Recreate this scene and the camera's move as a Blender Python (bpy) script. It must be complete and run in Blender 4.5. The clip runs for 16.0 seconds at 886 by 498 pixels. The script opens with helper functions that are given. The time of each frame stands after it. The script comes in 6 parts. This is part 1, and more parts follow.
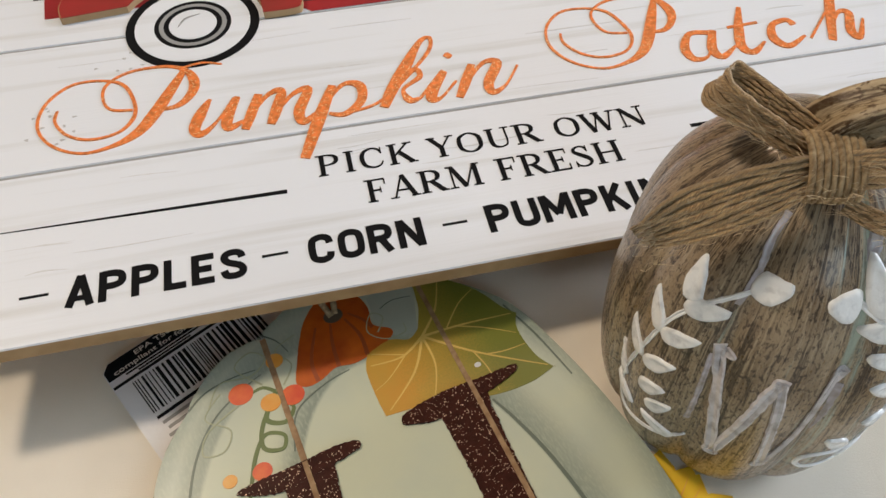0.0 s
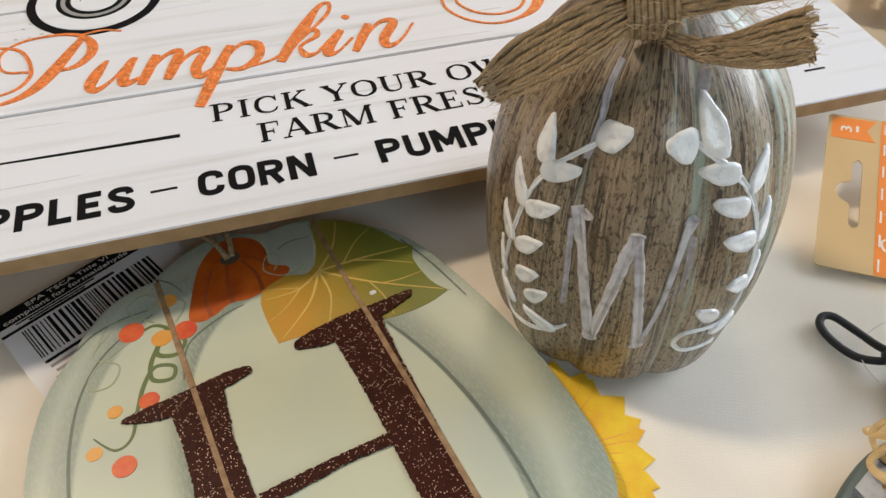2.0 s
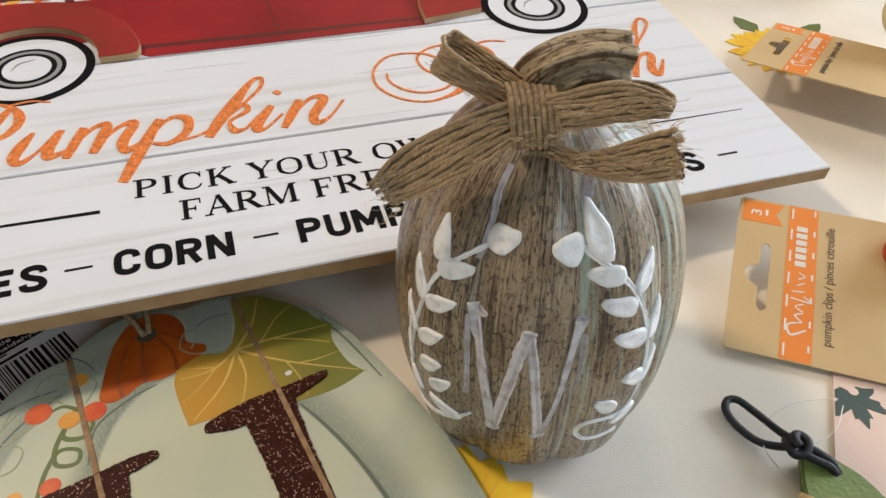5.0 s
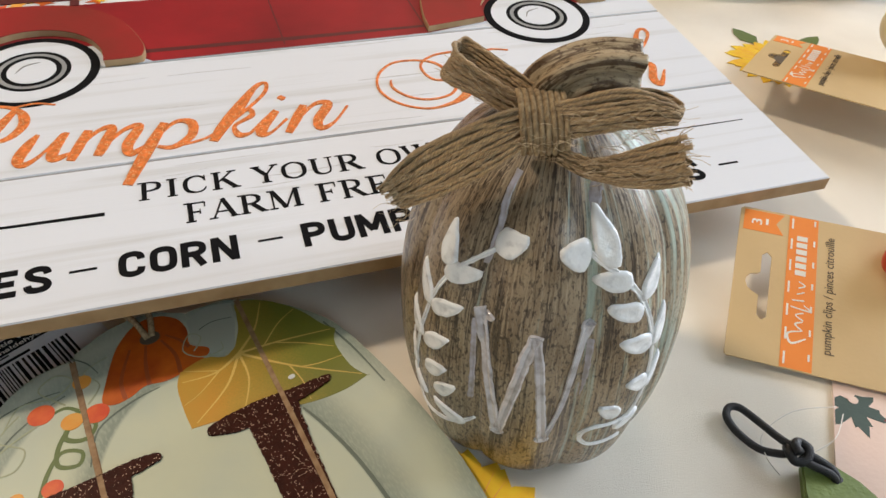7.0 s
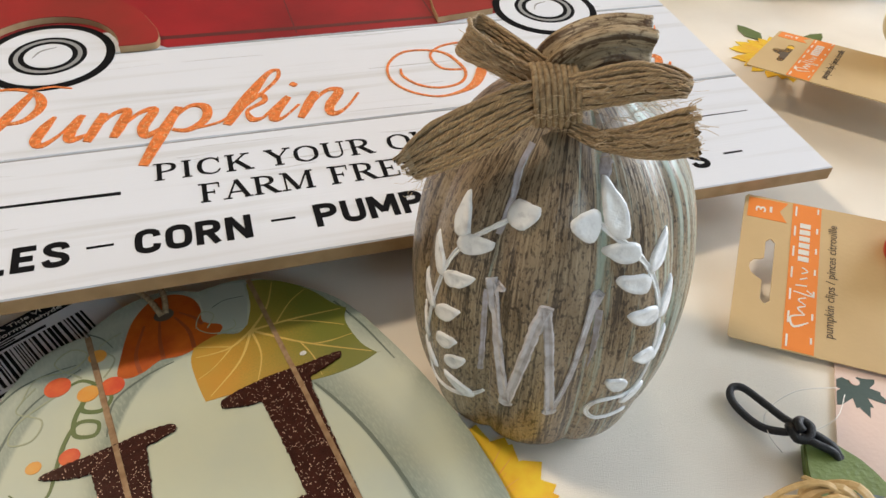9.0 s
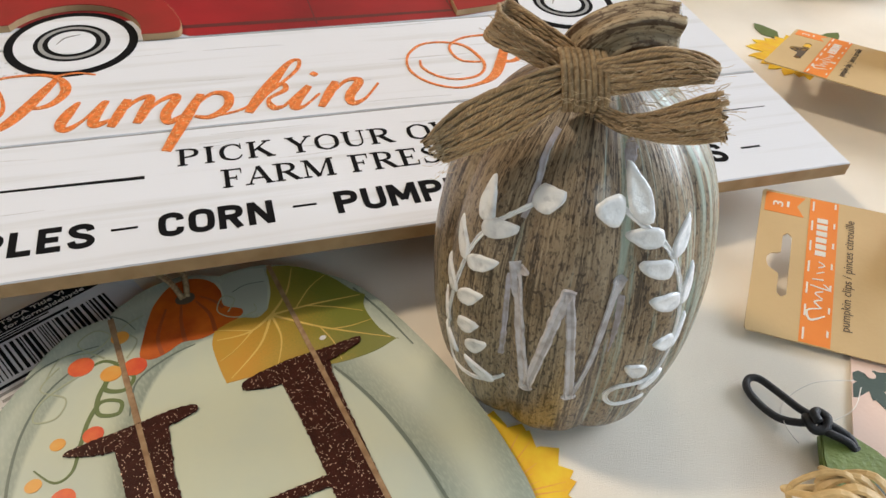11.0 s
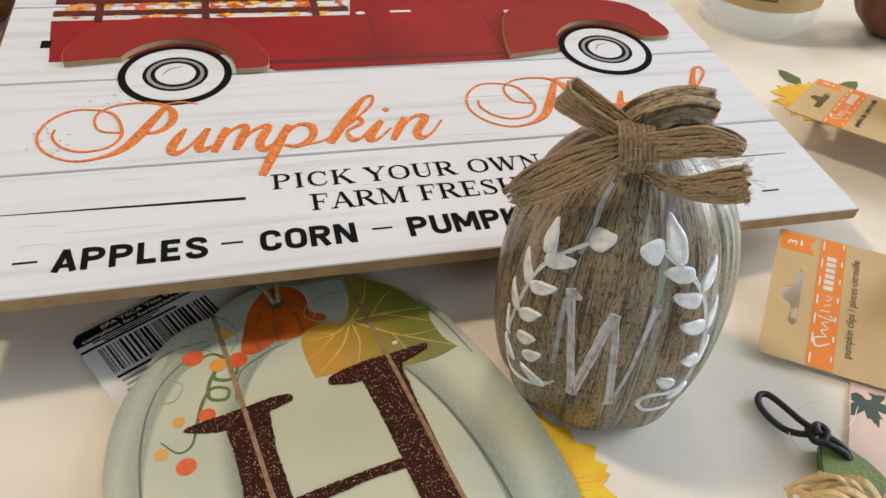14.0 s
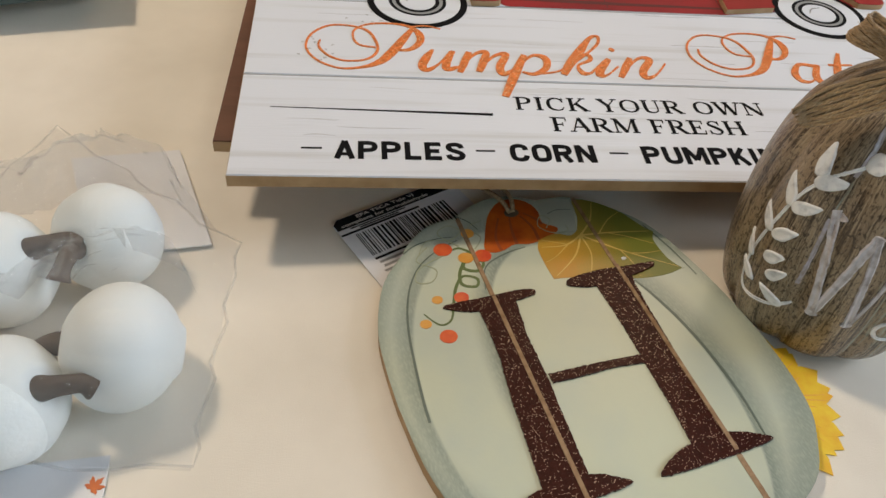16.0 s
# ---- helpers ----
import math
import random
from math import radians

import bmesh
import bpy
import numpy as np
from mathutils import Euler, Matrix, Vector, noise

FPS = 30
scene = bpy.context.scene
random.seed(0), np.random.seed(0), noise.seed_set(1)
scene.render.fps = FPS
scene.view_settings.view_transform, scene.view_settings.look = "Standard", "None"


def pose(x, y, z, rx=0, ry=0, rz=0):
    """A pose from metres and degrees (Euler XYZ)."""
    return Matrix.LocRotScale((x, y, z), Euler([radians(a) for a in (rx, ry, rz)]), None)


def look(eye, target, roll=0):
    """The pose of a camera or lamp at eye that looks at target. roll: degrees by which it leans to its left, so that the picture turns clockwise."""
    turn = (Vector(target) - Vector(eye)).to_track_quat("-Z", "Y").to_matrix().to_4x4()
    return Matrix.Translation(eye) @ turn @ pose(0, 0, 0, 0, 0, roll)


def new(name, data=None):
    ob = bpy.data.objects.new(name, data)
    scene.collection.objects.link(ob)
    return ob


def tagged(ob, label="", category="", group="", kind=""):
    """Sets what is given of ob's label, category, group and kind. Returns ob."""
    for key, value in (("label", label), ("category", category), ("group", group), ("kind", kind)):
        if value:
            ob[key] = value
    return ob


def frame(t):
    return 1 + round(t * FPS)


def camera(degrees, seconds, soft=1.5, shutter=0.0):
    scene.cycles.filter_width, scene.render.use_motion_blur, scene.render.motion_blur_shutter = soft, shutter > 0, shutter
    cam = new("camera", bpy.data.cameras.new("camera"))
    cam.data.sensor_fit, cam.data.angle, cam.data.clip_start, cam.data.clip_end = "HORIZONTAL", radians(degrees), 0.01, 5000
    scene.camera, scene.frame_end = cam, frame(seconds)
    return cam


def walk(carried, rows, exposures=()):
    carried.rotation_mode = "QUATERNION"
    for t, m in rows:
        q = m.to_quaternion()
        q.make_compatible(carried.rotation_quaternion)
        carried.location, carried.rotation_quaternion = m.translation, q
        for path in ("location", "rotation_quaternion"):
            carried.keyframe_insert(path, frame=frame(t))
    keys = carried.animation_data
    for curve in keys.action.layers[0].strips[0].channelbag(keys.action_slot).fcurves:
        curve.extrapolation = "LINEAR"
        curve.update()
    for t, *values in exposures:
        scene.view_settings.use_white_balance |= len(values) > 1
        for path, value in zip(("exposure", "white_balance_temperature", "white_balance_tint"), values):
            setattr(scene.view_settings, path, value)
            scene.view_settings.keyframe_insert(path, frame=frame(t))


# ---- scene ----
cam = camera(61.64, 16.0)
PATH = [
    (0, (-0.0104, -0.0207, 0.2162), (-0.0961, 0.6087, -0.5560), -4.11),
    (0.5, (0.0240, -0.0388, 0.2037), (-0.0582, 0.6296, -0.5355), -6.97),
    (1, (0.0276, -0.0479, 0.2027), (-0.0190, 0.6411, -0.5205), -6.32),
    (1.5, (0.0242, -0.0550, 0.1893), (-0.0093, 0.6345, -0.5343), -4.20),
    (2, (0.0148, -0.0536, 0.1877), (-0.0290, 0.6405, -0.5308), -3.72),
    (2.5, (0.0343, -0.0492, 0.1997), (0.0003, 0.6579, -0.5066), -3.11),
    (3, (0.0429, -0.0509, 0.2013), (0.0185, 0.6645, -0.4970), -2.48),
    (3.5, (0.0373, -0.0518, 0.2015), (0.0193, 0.6723, -0.4880), -2.13),
    (4, (0.0361, -0.0508, 0.2002), (0.0267, 0.6786, -0.4837), -1.45),
    (4.5, (0.0361, -0.0484, 0.2007), (0.0342, 0.6850, -0.4791), -0.87),
    (5, (0.0315, -0.0472, 0.1983), (0.0325, 0.6880, -0.4795), -0.54),
    (7.3, (0.0283, -0.0496, 0.1984), (0.0382, 0.6936, -0.4707), 0.54),
    (7.5, (0.0291, -0.0521, 0.1973), (0.0399, 0.6903, -0.4725), 0.62),
    (8, (0.0307, -0.0532, 0.2000), (0.0439, 0.6915, -0.4672), 0.92),
    (8.5, (0.0303, -0.0555, 0.1949), (0.0427, 0.6892, -0.4724), 1.01),
    (9, (0.0254, -0.0575, 0.1956), (0.0327, 0.6892, -0.4695), 0.92),
    (11.3, (0.0209, -0.0620, 0.1928), (0.0192, 0.6849, -0.4722), 1.42),
    (11.5, (0.0219, -0.0616, 0.1921), (0.0210, 0.6840, -0.4743), 1.56),
    (12, (0.0227, -0.0611, 0.1926), (0.0202, 0.6843, -0.4740), 1.84),
    (12.5, (0.0169, -0.0634, 0.1907), (0.0035, 0.6821, -0.4757), 1.78),
    (13, (0.0082, -0.0732, 0.1967), (-0.0160, 0.6720, -0.4696), 1.77),
    (13.5, (-0.0001, -0.0746, 0.2156), (-0.0293, 0.6758, -0.4448), 1.99),
    (14, (0.0044, -0.0900, 0.2254), (-0.0189, 0.6617, -0.4336), 2.69),
    (14.5, (-0.0002, -0.0976, 0.2353), (-0.0250, 0.6568, -0.4207), 3.27),
    (15, (0.0052, -0.1144, 0.2302), (-0.0428, 0.6472, -0.4161), 3.26),
    (15.5, (-0.0035, -0.1276, 0.2161), (-0.0821, 0.6136, -0.4506), 3.14),
    (16, (-0.0541, -0.1361, 0.2202), (-0.1803, 0.5819, -0.4642), 3.57),
]
walk(cam, [(t, look(eye, target, roll)) for t, eye, target, roll in PATH], [(0, -0.74), (1.5, -0.66), (5, -0.67), (12, -0.62), (14, -0.70), (15, -0.76), (16, -0.92)])
# ---- world, light, exposure ----
world = bpy.data.worlds.new("world")
scene.world = world
world.use_nodes = True
wn = world.node_tree.nodes
wn["Background"].inputs[1].default_value = 0.08
sky = wn.new("ShaderNodeTexSky")
sky.sky_type, sky.sun_disc = "NISHITA", False
sky.sun_elevation, sky.sun_rotation = radians(40), radians(70)
world.node_tree.links.new(sky.outputs[0], wn["Background"].inputs[0])


def area(name, eye, target, w, h, watts, colour):
    d = bpy.data.lights.new(name, "AREA")
    d.shape, d.size, d.size_y, d.energy, d.color = "RECTANGLE", w, h, watts, colour
    ob = new(name, d)
    ob.matrix_world = look(eye, target)
    return ob


area("ceiling_light_left", (-0.95, 0.40, 1.55), (0, 0.15, 0), 0.20, 0.20, 26, (1.0, 0.82, 0.62))
area("ceiling_light_back", (0.2, 1.5, 1.55), (0, 0.2, 0), 0.5, 0.5, 10, (1.0, 0.82, 0.60))
area("window_daylight_east", (1.93, 0.75, 0.75), (0, 0.2, 0.0), 1.3, 1.2, 80, (0.80, 0.87, 0.97))
area("window_daylight_south", (1.0, -1.90, 1.10), (0.05, 0.15, 0.0), 1.0, 0.8, 19, (0.66, 0.87, 1.0))


# ---- materials ----
def mat(name, base, rough=0.6, second=None, scale=60.0, bump=0.15, metal=0.0, fine=600.0, spec=0.5, stretch=(1, 1, 1), mixlo=0.35, mixhi=0.7, bscale=None):
    """Base colour broken by two scales of noise, with fine relief."""
    m = bpy.data.materials.new(name)
    m.use_nodes = True
    nt = m.node_tree
    n, l = nt.nodes, nt.links
    b = n["Principled BSDF"]
    b.inputs["Roughness"].default_value, b.inputs["Metallic"].default_value = rough, metal
    b.inputs["Specular IOR Level"].default_value = spec
    second = second or tuple(c * 0.86 for c in base)
    co = n.new("ShaderNodeTexCoord")
    mp = n.new("ShaderNodeMapping")
    mp.inputs["Scale"].default_value = stretch
    l.new(co.outputs["Object"], mp.inputs[0])
    t1, t2 = n.new("ShaderNodeTexNoise"), n.new("ShaderNodeTexNoise")
    t1.inputs["Scale"].default_value, t1.inputs["Detail"].default_value = scale, 6
    t2.inputs["Scale"].default_value, t2.inputs["Detail"].default_value = fine, 3
    l.new(mp.outputs[0], t1.inputs[0]), l.new(mp.outputs[0], t2.inputs[0])
    r = n.new("ShaderNodeMapRange")
    r.inputs[1].default_value, r.inputs[2].default_value = mixlo, mixhi
    l.new(t1.outputs[0], r.inputs[0])
    mx = n.new("ShaderNodeMix")
    mx.data_type = "RGBA"
    mx.inputs[6].default_value, mx.inputs[7].default_value = (*base, 1), (*second, 1)
    l.new(r.outputs[0], mx.inputs[0])
    l.new(mx.outputs[2], b.inputs["Base Color"])
    bp = n.new("ShaderNodeBump")
    bp.inputs["Strength"].default_value, bp.inputs["Distance"].default_value = bump, 0.0006
    l.new(t2.outputs[0], bp.inputs["Height"])
    l.new(bp.outputs[0], b.inputs["Normal"])
    return m


def glitter(name, base, spark, density=0.12, grain=3000):
    """Fine flakes, each cell with its own tilt, some of them bright metal."""
    m = mat(name, base, 0.5, tuple(c * 0.6 for c in base), 500, 0.4)
    nt = m.node_tree
    n, l = nt.nodes, nt.links
    b = n["Principled BSDF"]
    co = n.new("ShaderNodeTexCoord")
    v = n.new("ShaderNodeTexVoronoi")
    v.inputs["Scale"].default_value = grain
    l.new(co.outputs["Object"], v.inputs[0])
    sep = n.new("ShaderNodeSeparateColor")
    l.new(v.outputs["Color"], sep.inputs[0])
    gt = n.new("ShaderNodeMath")
    gt.operation = "LESS_THAN"
    gt.inputs[1].default_value = density
    l.new(sep.outputs[0], gt.inputs[0])
    mx = n.new("ShaderNodeMix")
    mx.data_type = "RGBA"
    old = b.inputs["Base Color"].links[0].from_socket
    l.new(old, mx.inputs[6])
    mx.inputs[7].default_value = (*spark, 1)
    l.new(gt.outputs[0], mx.inputs[0])
    l.new(mx.outputs[2], b.inputs["Base Color"])
    mm = n.new("ShaderNodeMath")
    mm.operation = "MULTIPLY"
    mm.inputs[1].default_value = 0.9
    l.new(gt.outputs[0], mm.inputs[0])
    l.new(mm.outputs[0], b.inputs["Metallic"])
    b.inputs["Roughness"].default_value, b.inputs["Specular IOR Level"].default_value = 0.38, 0.12
    bp = b.inputs["Normal"].links[0].from_node
    bp.inputs["Strength"].default_value, bp.inputs["Distance"].default_value = 0.8, 0.0004
    l.new(sep.outputs[1], bp.inputs["Height"])
    return m


M_WALL = mat("wall_paint", (0.28, 0.25, 0.21), 0.8, scale=4)
M_CEIL = mat("ceiling_paint", (0.50, 0.48, 0.45), 0.85, scale=4)
M_FLOOR = mat("floor_wood", (0.30, 0.19, 0.11), 0.5, (0.2, 0.12, 0.06), 5, stretch=(1, 8, 1))
M_CLOTH = mat("tablecloth_fabric", (0.86, 0.80, 0.70), 0.8, (0.76, 0.70, 0.60), 16, 0.25, fine=2600)
M_WHITE = mat("white_print", (0.70, 0.72, 0.77), 0.45, (0.54, 0.54, 0.54), 60, 0.15, stretch=(0.10, 2.2, 1), mixlo=0.53, mixhi=0.78)
M_MDF = mat("raw_board_edge", (0.45, 0.30, 0.16), 0.8, (0.34, 0.21, 0.10), 90)
M_BROWN = mat("brown_stained_board", (0.16, 0.065, 0.035), 0.6, (0.10, 0.04, 0.02), 40, stretch=(0.3, 2, 1))
M_BLACK = mat("black_print", (0.008, 0.008, 0.009), 0.75, (0.010, 0.010, 0.011), 200, spec=0.05)
M_GREYP = mat("grey_print", (0.30, 0.30, 0.30), 0.5)
M_RED = mat("red_print", (0.33, 0.016, 0.020), 0.45, (0.20, 0.011, 0.014), 22, 0.05, spec=0.3)
M_RED2 = mat("fender_red_print", (0.31, 0.022, 0.020), 0.5, (0.22, 0.026, 0.018), 30, 0.05, spec=0.25)
M_DKRED = mat("dark_red_print", (0.10, 0.012, 0.012), 0.5)
M_ORGL = glitter("orange_glitter", (0.95, 0.27, 0.075), (1.0, 0.75, 0.45), 0.06)
M_BRGL = glitter("brown_glitter", (0.060, 0.016, 0.011), (1.0, 0.72, 0.52), 0.030, 4000)
M_YEL = mat("leaf_vein_print", (0.72, 0.50, 0.13), 0.4)
M_SAGE = mat("sage_shading_print", (0.40, 0.45, 0.38), 0.35, (0.50, 0.52, 0.43), 30, 0.05)
M_LINE = mat("green_grey_line_print", (0.15, 0.185, 0.15), 0.4)
M_OPK = mat("orange_pumpkin_print", (0.62, 0.135, 0.014), 0.45, (0.40, 0.065, 0.010), 90, spec=0.3)
M_OPK2 = mat("dark_orange_print", (0.36, 0.07, 0.014), 0.4)
M_DOTR = mat("red_berry_print", (0.70, 0.08, 0.03), 0.35, (0.8, 0.16, 0.04), 200)
M_DOTO = mat("orange_berry_print", (0.80, 0.34, 0.05), 0.35, (0.8, 0.42, 0.1), 200)
M_VINE = mat("vine_print", (0.14, 0.19, 0.06), 0.4)
M_VINE2 = mat("pale_vine_print", (0.42, 0.45, 0.30), 0.4)
M_CORD = mat("brown_groove", (0.26, 0.15, 0.075), 0.8, (0.42, 0.28, 0.16), 300)
M_KRAFT = mat("kraft_card", (0.62, 0.44, 0.22), 0.55, (0.56, 0.39, 0.19), 30, 0.08)
M_ORANGE = mat("orange_card_print", (0.85, 0.26, 0.04), 0.5, (0.8, 0.23, 0.03), 40, 0.05)
M_TXT = mat("brown_lettering", (0.12, 0.09, 0.06), 0.6)
M_WTXT = mat("white_lettering", (0.82, 0.78, 0.72), 0.6)
M_PAPER = mat("white_paper_tag", (0.80, 0.80, 0.82), 0.5, scale=20)
M_PINK = mat("pale_pink_card", (0.75, 0.58, 0.50), 0.6, (0.70, 0.52, 0.44), 25)
M_DKLEAF = mat("dark_green_print", (0.045, 0.075, 0.06), 0.6)
M_REDLEAF = mat("dark_red_leaf_print", (0.22, 0.02, 0.02), 0.6)
M_FELT = mat("green_painted_wood", (0.19, 0.26, 0.07), 0.5, (0.15, 0.21, 0.05), 120, 0.5)
M_ELAST = mat("black_elastic_cord", (0.012, 0.013, 0.016), 0.45, (0.02, 0.02, 0.025), 900, 0.6, fine=2500)
M_RAFFIA = mat("raffia_straw", (0.66, 0.47, 0.22), 0.5, (0.48, 0.32, 0.13), 250, 0.4)
M_PETAL = mat("yellow_petal_print", (0.86, 0.60, 0.03), 0.65, (0.80, 0.42, 0.02), 120, 0.1)
M_SEED = mat("brown_seed_print", (0.05, 0.028, 0.012), 0.7, (0.30, 0.17, 0.03), 700, 0.1, mixlo=0.48, mixhi=0.56)
M_PAINT = mat("pearl_white_paint", (0.93, 0.94, 0.95), 0.14, (0.70, 0.71, 0.73), 330, 0.6, fine=420, mixlo=0.52, mixhi=0.72)
M_WPAINT = mat("thin_white_paint", (0.66, 0.64, 0.67), 0.14, (0.40, 0.36, 0.36), 260, 0.45, fine=500, mixlo=0.46, mixhi=0.70)
M_LAV = mat("thin_lavender_paint", (0.50, 0.47, 0.54), 0.22, (0.34, 0.30, 0.27), 420, 0.3)
M_CREAM = mat("cream_pumpkin", (0.74, 0.68, 0.46), 0.4, (0.66, 0.58, 0.36), 40)
M_RUST = mat("rust_brown_pumpkin", (0.17, 0.055, 0.02), 0.45, (0.10, 0.03, 0.012), 60)
M_CLIPRED = mat("red_clip_pumpkin", (0.55, 0.05, 0.02), 0.3)
M_FOAM = mat("white_foam_pumpkin", (0.82, 0.85, 0.84), 0.6, (0.74, 0.79, 0.79), 60, 0.3)
M_TWIG = mat("grey_brown_stem", (0.12, 0.095, 0.075), 0.8, (0.07, 0.05, 0.04), 200, 0.5)
M_STEEL = mat("steel_clip", (0.6, 0.58, 0.55), 0.25, metal=1.0)
M_SLATE = mat("slate_green_print", (0.13, 0.17, 0.16), 0.55)


def weave(name, base, dark, along, across):
    """Jute strands running along the band, from the band's own length and width coordinates."""
    m = mat(name, base, 0.85, dark, 220, 0.2)
    nt = m.node_tree
    n, l = nt.nodes, nt.links
    b = n["Principled BSDF"]
    uv = n.new("ShaderNodeUVMap")
    mp = n.new("ShaderNodeMapping")
    mp.inputs["Scale"].default_value = (along, across, 1)
    l.new(uv.outputs[0], mp.inputs[0])
    w1 = n.new("ShaderNodeTexWave")
    w1.bands_direction, w1.wave_profile = "Y", "SIN"
    w1.inputs["Scale"].default_value, w1.inputs["Distortion"].default_value, w1.inputs["Detail"].default_value = 1.0, 3.5, 3.0
    w1.inputs["Detail Scale"].default_value = 1.2
    l.new(mp.outputs[0], w1.inputs[0])
    t = n.new("ShaderNodeTexNoise")
    mp2 = n.new("ShaderNodeMapping")
    mp2.inputs["Scale"].default_value = (500, 2600, 1)
    l.new(uv.outputs[0], mp2.inputs[0])
    l.new(mp2.outputs[0], t.inputs[0])
    t.inputs["Scale"].default_value, t.inputs["Detail"].default_value = 1.0, 5
    tw = n.new("ShaderNodeTexWave")
    tw.bands_direction = "DIAGONAL"
    tw.inputs["Scale"].default_value, tw.inputs["Distortion"].default_value, tw.inputs["Detail"].default_value = 1.0, 4.0, 2.0
    mp3 = n.new("ShaderNodeMapping")
    mp3.inputs["Scale"].default_value = (420, 300, 1)
    l.new(uv.outputs[0], mp3.inputs[0])
    l.new(mp3.outputs[0], tw.inputs[0])
    tm = n.new("ShaderNodeMath")
    tm.operation = "MULTIPLY_ADD"
    tm.inputs[1].default_value, tm.inputs[2].default_value = 0.6, 0.4
    l.new(tw.outputs["Fac"], tm.inputs[0])
    ad0 = n.new("ShaderNodeMath")
    ad0.operation = "MULTIPLY"
    l.new(w1.outputs["Fac"], ad0.inputs[0]), l.new(tm.outputs[0], ad0.inputs[1])
    ad = n.new("ShaderNodeMath")
    ad.operation = "MULTIPLY"
    l.new(ad0.outputs[0], ad.inputs[0]), l.new(t.outputs[0], ad.inputs[1])
    r = n.new("ShaderNodeMapRange")
    r.inputs[1].default_value, r.inputs[2].default_value = 0.02, 0.30
    l.new(ad.outputs[0], r.inputs[0])
    mx = n.new("ShaderNodeMix")
    mx.data_type = "RGBA"
    mx.inputs[6].default_value, mx.inputs[7].default_value = (*dark, 1), (*base, 1)
    l.new(r.outputs[0], mx.inputs[0])
    l.new(mx.outputs[2], b.inputs["Base Color"])
    bp = b.inputs["Normal"].links[0].from_node
    bp.inputs["Strength"].default_value, bp.inputs["Distance"].default_value = 0.9, 0.0006
    l.new(ad.outputs[0], bp.inputs["Height"])
    return m


# backing behind the yarns, coloured darker to give the shade in their gaps
M_JUTE = weave("shaded_jute_backing", (0.26, 0.18, 0.095), (0.12, 0.075, 0.035), 150, 290)


def math_node(nt, kind, a, c=0.0):
    q = nt.nodes.new("ShaderNodeMath")
    q.operation = kind
    for k, v in enumerate((a, c)):
        if isinstance(v, (int, float)):
            q.inputs[k].default_value = v
        else:
            nt.links.new(v, q.inputs[k])
    return q.outputs[0]


def ramp_node(nt, v, a, c, lo=0.0, hi=1.0):
    r = nt.nodes.new("ShaderNodeMapRange")
    for k, x in enumerate((a, c, lo, hi)):
        r.inputs[k + 1].default_value = x
    nt.links.new(v, r.inputs[0])
    return r.outputs[0]


def mix_node(nt, f, a, c):
    mx = nt.nodes.new("ShaderNodeMix")
    mx.data_type = "RGBA"
    nt.links.new(f, mx.inputs[0])
    for k, v in ((6, a), (7, c)):
        if isinstance(v, tuple):
            mx.inputs[k].default_value = (*v, 1)
        else:
            nt.links.new(v, mx.inputs[k])
    return mx.outputs[2]


def noise_node(nt, u, v, su, sv, detail=6.0, rough=0.6, off=0.0):
    """Noise over two surface coordinates, each with its own scale."""
    c = nt.nodes.new("ShaderNodeCombineXYZ")
    nt.links.new(math_node(nt, "MULTIPLY", u, su), c.inputs[0])
    nt.links.new(math_node(nt, "MULTIPLY", v, sv), c.inputs[1])
    c.inputs[2].default_value = off
    t = nt.nodes.new("ShaderNodeTexNoise")
    t.inputs["Scale"].default_value, t.inputs["Detail"].default_value, t.inputs["Roughness"].default_value = 1.0, detail, rough
    nt.links.new(c.outputs[0], t.inputs[0])
    return t.outputs[0]


def relief(nt, height, strength, distance):
    bp = nt.nodes.new("ShaderNodeBump")
    bp.inputs["Strength"].default_value, bp.inputs["Distance"].default_value = strength, distance
    nt.links.new(height, bp.inputs["Height"])
    nt.links.new(bp.outputs[0], nt.nodes["Principled BSDF"].inputs["Normal"])


